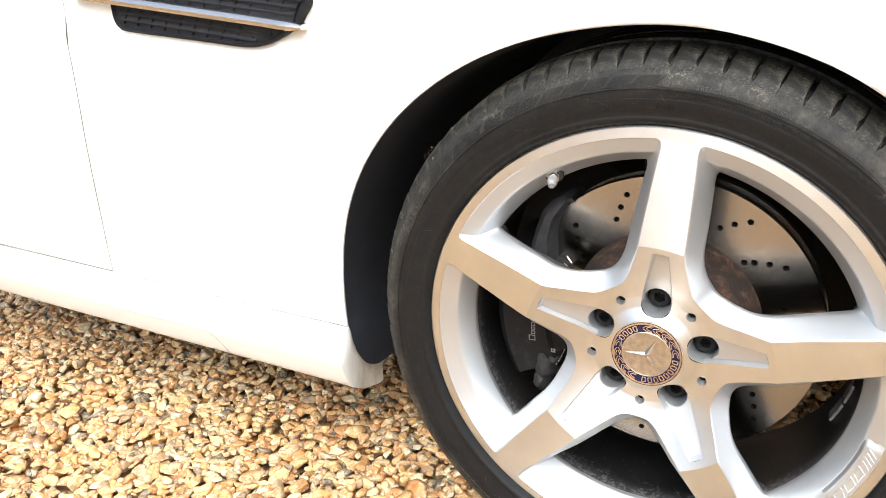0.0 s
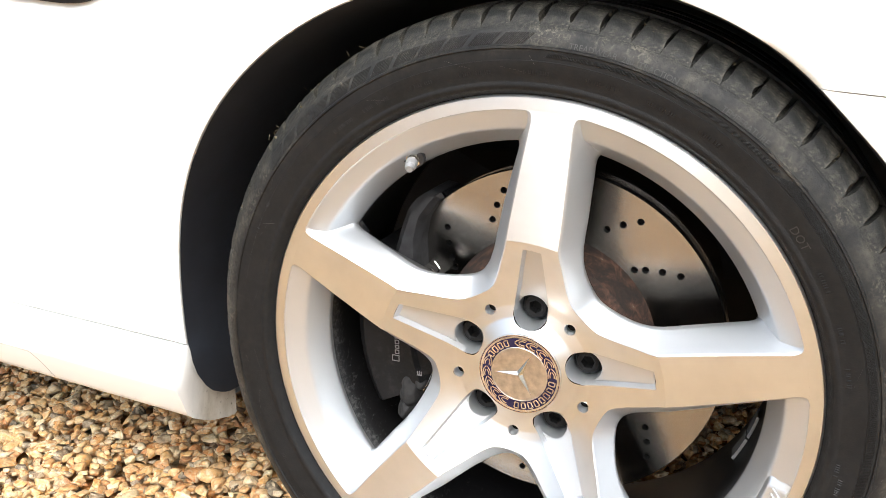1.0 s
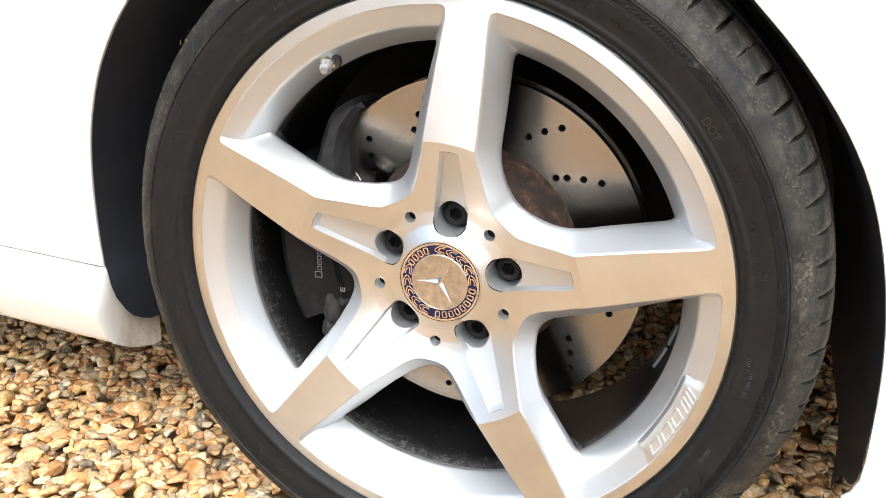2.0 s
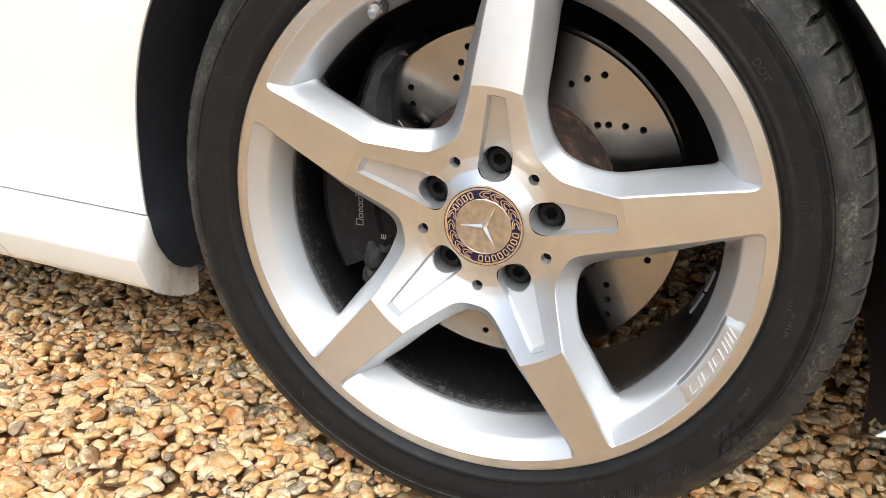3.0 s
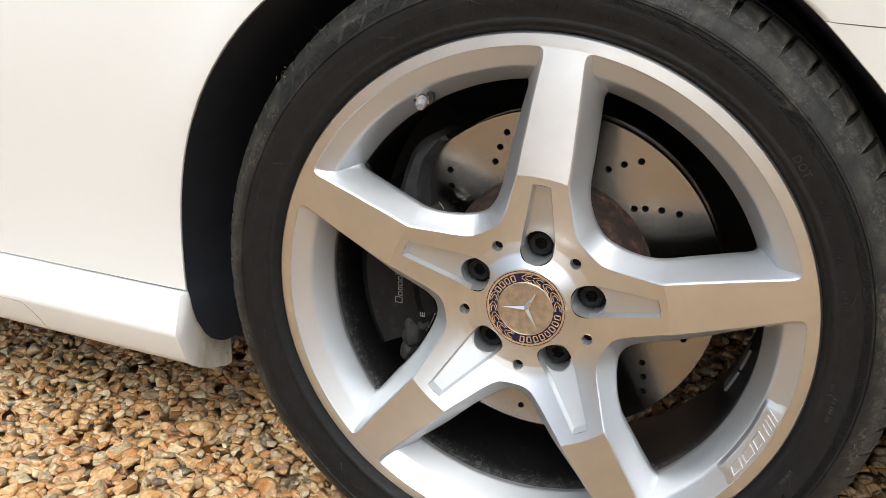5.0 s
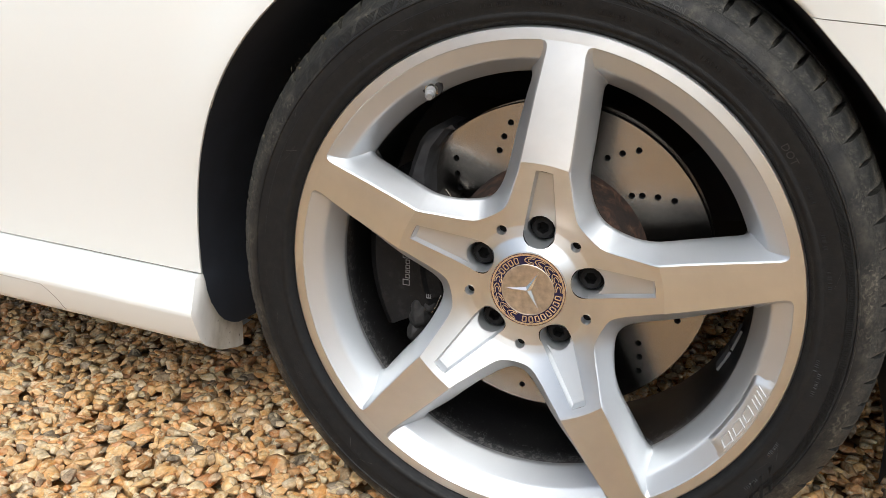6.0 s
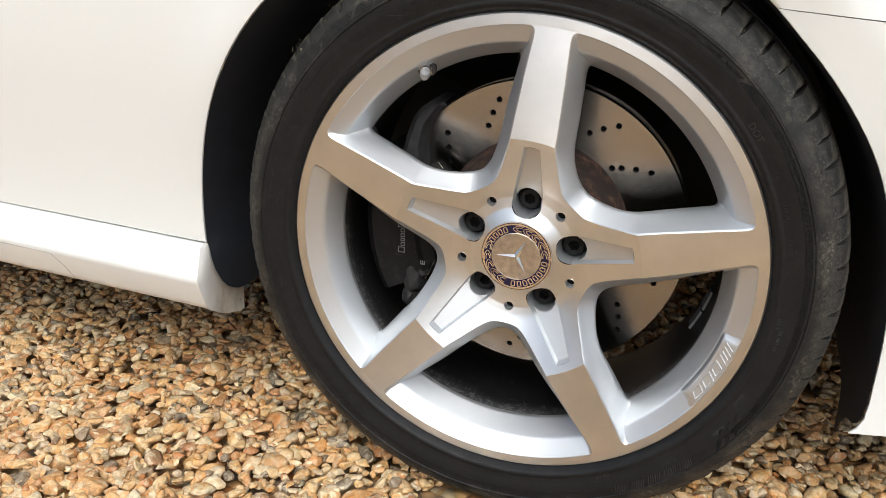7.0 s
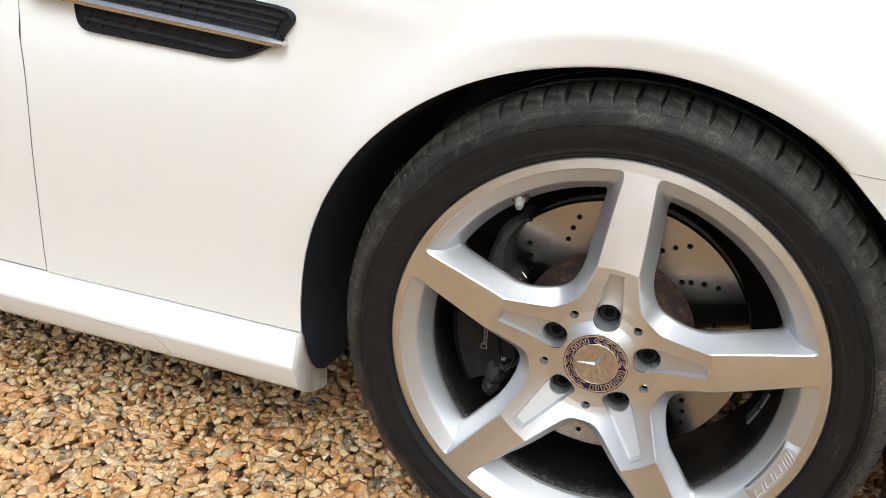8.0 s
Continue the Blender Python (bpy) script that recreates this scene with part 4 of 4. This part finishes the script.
def body():
    # front wing
    bm = bmesh.new()
    lines = []
    us = [-96.8 + (96.8 + FRONT_SEAM) * i / 72 for i in range(73)]
    edge = [arch_point(u) for u in us]
    total = len(edge) - 1
    for i, p in enumerate(edge):
        f = i / total
        if f < 0.42:
            z = 0.2705 + (0.98 - 0.2705) * (f / 0.42) ** 1.1
            q = (door_x(z) + 0.0007, z)
        else:
            g = (f - 0.42) / 0.58
            q = (door_x(0.98) + (0.95 - door_x(0.98)) * min(1.0, g / 0.72), 0.98 - max(0.0, g - 0.72) / 0.28 * (0.978 - SEAM_END))
        lines.append((p, q))
    skin(bm, lines, 34, True, 1.35)
    wing = part("front_wing", bm, WHITE, car, "glossy white front wing", angle=50)
    # bumper side, below the seam
    bm = bmesh.new()
    lines = []
    us = [FRONT_SEAM + 0.16 + (100 - FRONT_SEAM - 0.16) * i / 24 for i in range(25)]
    edge = [arch_point(u) for u in us] + [(0.3545, 0.21), (0.3545, 0.185), (0.3530, 0.166), (0.3480, 0.154), (0.3420, 0.148)]
    total = len(edge) - 1
    for i, p in enumerate(edge):
        f = i / total
        q = (0.95, SEAM_END - 0.0015 - f * 0.29)
        lines.append((p, q))
    skin(bm, lines, 24, True, 1.3)
    part("front_bumper", bm, WHITE, car, "white front bumper corner", angle=50)
    # door
    bm = bmesh.new()
    rows = []
    for i in range(30):
        z = 0.2728 + (0.98 - 0.2728) * i / 29
        rows.append([(x, side_y(x, z + 0.0), z + (0.053 * (-0.781 - x) * (1 - i / 29))) for x in (door_x(z) - 0.0007 - 0.05 * j for j in range(14))])
    sheet(bm, rows, 0, flip=True)
    part("door", bm, WHITE, car, "white car door")
    # dark gaps behind the seams
    bm = bmesh.new()
    rows = []
    for i in range(30):
        z = 0.262 + (0.98 - 0.262) * i / 29
        rows.append([(door_x(z) + s * 0.012, side_y(door_x(z), z) + 0.004, z) for s in (-1, 1)])
    sheet(bm, rows, 0)
    rows = []
    for i in range(30):
        x = -0.392 - 1.1 * i / 29
        rows.append([(x, side_y(x, seam_z(x)) + 0.0030, seam_z(x) + s * 0.010) for s in (-1, 1)])
    sheet(bm, rows, 0)
    rows = []
    for i in range(20):
        f = (i / 19) ** 1.3
        x = arch_point(FRONT_SEAM + 0.15)[0] + (0.95 - arch_point(FRONT_SEAM)[0]) * f
        z = arch_point(FRONT_SEAM + 0.15)[1] + (SEAM_END - arch_point(FRONT_SEAM)[1]) * f
        rows.append([(x + 0.003, side_y(x, z) + 0.004, z + s * 0.004) for s in (-1, 1)])
    sheet(bm, rows, 0)
    tagged(part("seam_gap", bm, SEAM, car, "dark gap between panels"), kind="stuff")
    # sill
    bm = bmesh.new()
    rows = []
    xs = [-1.45 + 0.05 * i for i in range(21)] + [-0.44, -0.425, -0.41, -0.400, -0.3915, -0.3860]
    for x in xs:
        rows.append([(x, y, seam_z(x) - 0.0003 + z) for y, z in SILL])
    sheet(bm, rows, 0)
    part("sill", bm, WHITE, car, "white side sill skirt", angle=30)
    # crack line in the sill
    bm = bmesh.new()
    rows = []
    for i in range(9):
        f = i / 8
        zz = -0.050 - 0.034 * f
        x = -0.6015 + 0.020 * f + 0.004 * math.sin(f * 3)
        y = lerp(-zz, (0.0500, 0.0800, 0.0880), (0.0190, 0.0310, 0.0370)) - 0.0005
        rows.append([(x - 0.0005, y, seam_z(x) + zz), (x + 0.0005, y, seam_z(x) + zz)])
    sheet(bm, rows, 0)
    part("hairline_crack", bm, plain("crack_grey", (0.22, 0.20, 0.18), 0.8), car, "hairline crack in the sill", smooth=False)
    bm = bmesh.new()                               # scraped line running back from the crack
    rows = []
    for i in range(25):
        x = -0.6015 - 0.16 * i / 24
        w = 0.0005 * (1 - 0.5 * i / 24)
        rows.append([(x, 0.0186, seam_z(x) - 0.0500 + w), (x, 0.0188, seam_z(x) - 0.0505 - w)])
    sheet(bm, rows, 0, flip=True)
    part("scrape", bm, plain("scrape_grey", (0.52, 0.51, 0.48), 0.8), car, "faint scraped line along the sill", smooth=False)
    # the sill's rounded dirty end, turning in behind the wheel
    bm = bmesh.new()
    sheet(bm, [[sill_end(i / 10, z) for y, z in SILL[1:]] for i in range(11)] + [[(x - 0.10, y, z) for x, y, z in (sill_end(1, z) for y, z in SILL[1:])]], 0)
    part("sill_end", bm, DIRTY, car, "grimy rounded end of the sill", angle=50)
    # arch liner: a deep black tunnel, with a flap at either end
    bm = bmesh.new()
    rows = []
    for z, ya in ((0.1670, 0.135), (0.1685, 0.110), (0.170, 0.094), (0.1725, 0.086), (0.176, 0.078), (0.184, 0.064), (0.195, 0.053), (0.214, 0.0405), (0.231, 0.0352), (0.243, 0.0352)):
        rows.append([(-0.3745 - 0.003 * step((z - 0.22) / 0.03), ya + (0.42 - ya) * (j / 10) ** 1.5, z) for j in range(11)])   # the flap over the sill's end
    for i in range(60):
        u = -97 + 197 * i / 59
        x, z = arch_point(u)
        y0 = side_y(x, z) + 0.0030
        row = [(x, y0, z)]
        for j in range(1, 11):
            yy = y0 + (0.42 - y0) * j / 10
            k = 1 - 0.003 / 0.36
            row.append((ARCH_X + (x - ARCH_X) * k, yy, ARCH_Z + (z - ARCH_Z) * (k if z > ARCH_Z else 1)))
        rows.append(row)
    sheet(bm, rows, 0, flip=True)
    # front flap
    sheet(bm, [[(0.3535, ya + (yb - ya) * k / 4, z) for k in range(5)] for z, ya, yb in ((0.250, 0.040, 0.42), (0.215, 0.036, 0.42), (0.180, 0.040, 0.37), (0.160, 0.048, 0.27), (0.148, 0.060, 0.200), (0.136, 0.080, 0.168), (0.126, 0.110, 0.162), (0.105, 0.134, 0.157), (0.086, 0.148, 0.156))], 0)
    # the liner's inner wall, above the underside
    wall = []
    for i in range(25):
        u = -90 + 180 * i / 24
        x, z = arch_point(u)
        wall.append([(x * 1.02, 0.412, ARCH_Z + (z - ARCH_Z) * 1.02), (x * 0.4, 0.43, ARCH_Z + (z - ARCH_Z) * 0.4 - 0.02)])
    sheet(bm, wall, 0)
    part("wheel_arch_liner", bm, LINER, car, "matt black plastic wheel arch liner", angle=60)
    # unseen underside, bonnet and far side, added to close the car and block light
    bm = bmesh.new()
    sheet(bm, [[(x, y, 0.165) for x in (-1.46, -0.42)] for y in (0.12, 1.70)])
    sheet(bm, [[(x, y, 0.165) for x in (0.40, 0.94)] for y in (0.10, 1.70)])
    sheet(bm, [[(x, y, z) for x in (-0.42, 0.40)] for y, z in ((0.42, 0.42), (0.46, 0.17), (0.60, 0.145), (1.70, 0.145))])
    part("underbody", bm, UNDERSIDE, car, "unseen dark underside of the car, added to shade the gravel")
    bm = bmesh.new()
    top = [(x, side_y(x, 0.98) - 0.002, 0.979) for x in [-1.47 + 2.42 * i / 60 for i in range(61)]]
    sheet(bm, [top, [(x, y + 0.10, 1.02) for x, y, z in top], [(x, 0.9, 1.06) for x, y, z in top], [(x, 1.70, 0.98) for x, y, z in top], [(x, 1.78, 0.60) for x, y, z in top], [(x, 1.72, 0.18) for x, y, z in top]])
    for xe in (-1.47, 0.95):
        bm.faces.new([bm.verts.new(p) for p in ((xe, 0.05, 0.18), (xe, 0.05, 0.6), (xe, side_y(xe, 0.98), 0.98), (xe, 0.9, 1.06), (xe, 1.7, 0.98), (xe, 1.78, 0.6), (xe, 1.72, 0.18))])
    part("bonnet", bm, WHITE, car, "unseen white bonnet and far flank, added to close the car")


def vent():
    """The slotted vent behind the front wheel, with a chrome bar across it."""
    bm = bmesh.new()
    low = [(-0.640, 0.6490), (-0.6385, 0.6300), (-0.632, 0.6235), (-0.620, 0.6205), (-0.512, 0.6115), (-0.450, 0.6055), (-0.430, 0.6055), (-0.412, 0.6095), (-0.388, 0.6200), (-0.370, 0.6300), (-0.364, 0.6390), (-0.355, 0.6480), (-0.353, 0.6560), (-0.358, 0.6620), (-0.372, 0.6660), (-0.480, 0.6740), (-0.610, 0.6860), (-0.632, 0.6840), (-0.640, 0.6720)]

    def lay(p, out):
        x, z = p[0] + 0.0015, p[1] - 0.0022
        return (x, side_y(x, z) - out - 0.0035, z)
    for _ in range(2):                              # round the corners
        low = [((a[0] * 3 + b[0]) / 4 if k == 0 else (a[0] + b[0] * 3) / 4, (a[1] * 3 + b[1]) / 4 if k == 0 else (a[1] + b[1] * 3) / 4) for a, b in zip(low, low[1:] + low[:1]) for k in (0, 1)]
    cx, cz = -0.50, 0.645
    rim = [lay(p, -0.0040) for p in low]
    inn = [lay((cx + (x - cx) * 0.985, cz + (z - cz) * 0.92), 0.0060) for x, z in low]
    deep = [lay((cx + (x - cx) * 0.97, cz + (z - cz) * 0.86), 0.0012) for x, z in low]
    sheet(bm, [rim, [lay(p, 0.0030) for p in low], inn, deep], 0, close=True, flip=True)
    bm.faces.new([bm.verts.new(p) for p in deep])
    v = part("side_vent", bm, VENT, car, "black side vent with louvres and a chrome bar", angle=40)
    def bar_z(x):
        return 0.6255 + 0.1137 * (-0.364 - x)

    def inside(x, z, k=0.93):
        px, pz, hit = cx + (x - cx) / k, cz + (z - cz) / (k - 0.03), False
        for (xa, za), (xb, zb) in zip(low, low[1:] + low[:1]):
            if (za > pz) != (zb > pz) and px < xa + (xb - xa) * (pz - za) / (zb - za):
                hit = not hit
        return hit
    for off in (-0.0245, -0.0165, -0.0090, 0.0085, 0.0165, 0.0245, 0.0325):     # louvres run along the chrome bar
        run = [x for x in (-0.64 + 0.004 * i for i in range(75)) if inside(x, bar_z(x) + off + 0.0022)]
        if len(run) < 4:
            continue
        bm = bmesh.new()
        rows = []
        for x in run:
            z = bar_z(x) + off + 0.0022
            rows.append([lay((x, z), 0.0012), lay((x, z + 0.0004), 0.0042), lay((x, z + 0.0016), 0.0044), lay((x, z + 0.0052), 0.0016)])
        sheet(bm, rows, 0)
        part("louvre", bm, VENT, v, "")
    for i in range(13):
        x = -0.625 + i * 0.0205
        for z0, z1 in ((-0.026, -0.004), (0.006, 0.030)):
            pts = [(x + (z - z0) * 0.55, bar_z(x) + z) for z in (z0 + (z1 - z0) * j / 4 for j in range(5))]
            pts = [p for p in pts if inside(*p)]
            if len(pts) > 2:
                bm = bmesh.new()
                sheet(bm, [[lay((px - 0.0009, pz), 0.0012), lay((px - 0.0004, pz), 0.0036), lay((px + 0.0004, pz), 0.0036), lay((px + 0.0009, pz), 0.0012)] for px, pz in pts], 0)
                part("vent_rib", bm, VENT, v, "")
    bm = bmesh.new()
    rows = []
    for i in range(25):
        f = i / 24
        x = -0.700 + (0.3365) * f
        z = bar_z(x)
        h = 0.0058 * (1 - 0.10 * f) * (1 - 0.45 * step((f - 0.955) / 0.045))
        y = side_y(x, z) - 0.0030
        tip = 1.0 - 0.35 * step((f - 0.95) / 0.05)
        rows.append([(x, y + 0.005, z + h), (x, y - 0.0095 * tip, z + h * 0.98), (x, y - 0.0125 * tip, z + h * 0.60), (x, y - 0.0158 * tip, z - h * 0.05), (x, y - 0.0158 * tip, z - h * 0.25), (x, y - 0.0135 * tip, z - h * 0.95), (x, y + 0.005, z - h)])
    sheet(bm, rows, 0)
    bm.faces.new([bm.verts.new(p) for p in rows[-1]])
    part("chrome_bar", bm, plain("satin_chrome", (0.66, 0.66, 0.65), 0.26, 1.0, vary=0.05, scale=20, bump=0.02), v, "bright chrome bar", angle=40)


alloy_wheel()
tyre()
brake()
body()
vent()


# ---- gravel ----
def stone_shape(rng, level):
    """A worn, angular flint of about unit size: a ball cut by planes."""
    bm = bmesh.new()
    bmesh.ops.create_icosphere(bm, subdivisions=level, radius=1.0)
    v = np.array([p.co[:] for p in bm.verts])
    f = np.array([[q.index for q in p.verts] for p in bm.faces])
    bm.free()
    off = Vector((rng.uniform(0, 50), rng.uniform(0, 50), rng.uniform(0, 50)))
    v *= np.array([1 + 0.34 * noise.noise(Vector(p) * 1.25 + off) for p in v])[:, None]
    for _ in range(rng.randint(8, 12)):
        n = np.array([rng.gauss(0, 1) for _ in range(3)])
        n /= np.linalg.norm(n)
        h = rng.uniform(0.30, 0.64)
        over = np.maximum(0, v @ n - h)
        v = v - 0.97 * over[:, None] * n
    v *= 1.32 * np.array([1.0, rng.uniform(0.62, 0.95), rng.uniform(0.44, 0.70)])
    return v, f


def gravel():
    rng = random.Random(7)
    shapes = [stone_shape(rng, 3) for _ in range(36)]
    coarse = [stone_shape(rng, 2) for _ in range(36)]
    x0, x1, y0, y1, cell = -1.60, 0.84, -0.66, 0.95, 0.0025
    nx, ny = int((x1 - x0) / cell), int((y1 - y0) / cell)
    top = np.full((nx, ny), -0.021)
    stones = []
    # tightly bedded: large stones first, then smaller ones into what is left, tops near one level
    for count, mean, spread, level, need in ((4900, 0.0138, 0.16, 0.0015, 0.68), (12800, 0.0112, 0.20, 0.0010, 0.60), (19800, 0.0090, 0.22, 0.0000, 0.54), (23000, 0.0068, 0.22, -0.0022, 0.54), (30000, 0.0072, 0.2, -0.0060, 0.45)):
        for _ in range(count):
            a = min(mean * math.exp(rng.gauss(0, spread)), 0.0200)
            x, y = rng.uniform(x0 + 0.03, x1 - 0.03), rng.uniform(y0 + 0.03, y1 - 0.03)
            s = rng.randrange(36)
            yaw = rng.uniform(0, 6.283)
            tx, ty = rng.gauss(0, 0.17), rng.gauss(0, 0.17)
            lift = rng.gauss(0, 0.0028)
            if y > 0.35 and rng.random() < 0.35:
                continue
            if rng.random() > min(x - x0, x1 - x, y - y0) / 0.12 - 0.1:    # thinning out towards the bedded rest
                continue
            flat = shapes[s][0][:, 2].max() * a
            wide = shapes[s][0][:, 1].max() * a
            long = shapes[s][0][:, 0].max() * a
            z = level + lift - flat
            i0, j0, k = int((x - x0) / cell), int((y - y0) / cell), max(1, int(long / cell))
            gx, gy = np.meshgrid(np.arange(-k, k + 1), np.arange(-k, k + 1), indexing="ij")
            u = (gx * math.cos(yaw) + gy * math.sin(yaw)) * cell / long
            w = (-gx * math.sin(yaw) + gy * math.cos(yaw)) * cell / wide
            q = 1 - u * u - w * w
            inside = q > 0
            patch = top[i0 - k:i0 + k + 1, j0 - k:j0 + k + 1]
            if patch.shape != q.shape or not inside.any():
                continue
            dome = z + flat * np.minimum(1.0, 1.15 * np.sqrt(np.maximum(q, 0)))
            if (dome > patch)[inside].mean() < need:
                continue
            # keep clear of the tyre
            if -0.02 < y < 0.22 and math.hypot(x, z - 0.295) < 0.316 + flat * 0.6:
                continue
            patch[inside] = np.maximum(patch, dome)[inside]
            stones.append((x, y, z, a, s, yaw, tx, ty))
    # those beside the sill and the rear of the tyre are single stones
    order = sorted(range(len(stones)), key=lambda i: (stones[i][0] + 0.33) ** 2 + (stones[i][1] + 0.02) ** 2 - 2.0 * max(0, stones[i][2]))
    single = set(order[:300])
    meshes = []
    for v, f in coarse:
        me = bpy.data.meshes.new("stone")
        me.from_pydata(v.tolist(), [], f.tolist())
        me.polygons.foreach_set("use_smooth", [True] * len(f))
        me.materials.append(STONE_ONE.m)
        meshes.append(me)
    vs, fs, base = [], [], 0
    for i, (x, y, z, a, s, yaw, tx, ty) in enumerate(stones):
        rot = (Matrix.Rotation(yaw, 3, "Z") @ Matrix.Rotation(tx, 3, "X") @ Matrix.Rotation(ty, 3, "Y"))
        if i in single:
            o = new("stone", meshes[s])
            o.matrix_basis = Matrix.Translation((x, y, z)) @ rot.to_4x4() @ Matrix.Scale(a, 4)
            o.parent = GROUND_OB
        else:
            v, f = shapes[s] if -0.85 < x < 0.45 and y < 0.10 and a > 0.007 else coarse[s]
            vs.append(v * a @ np.array(rot).T + (x, y, z))
            fs.append(f + base)
            base += len(v)
    v, f = np.concatenate(vs), np.concatenate(fs)
    me = bpy.data.meshes.new("gravel")
    me.vertices.add(len(v))
    me.vertices.foreach_set("co", v.ravel())
    me.loops.add(len(f) * 3)
    me.loops.foreach_set("vertex_index", f.ravel().astype(np.int32))
    me.polygons.add(len(f))
    me.polygons.foreach_set("loop_start", np.arange(0, len(f) * 3, 3, dtype=np.int32))
    me.update(calc_edges=True)
    me.polygons.foreach_set("use_smooth", np.ones(len(f), dtype=bool))
    me.validate()
    me.materials.append(STONE_MANY.m)
    tagged(new("gravel", me), "loose tan, ochre and grey flint gravel on the drive", "gravel", kind="stuff")


gravel()
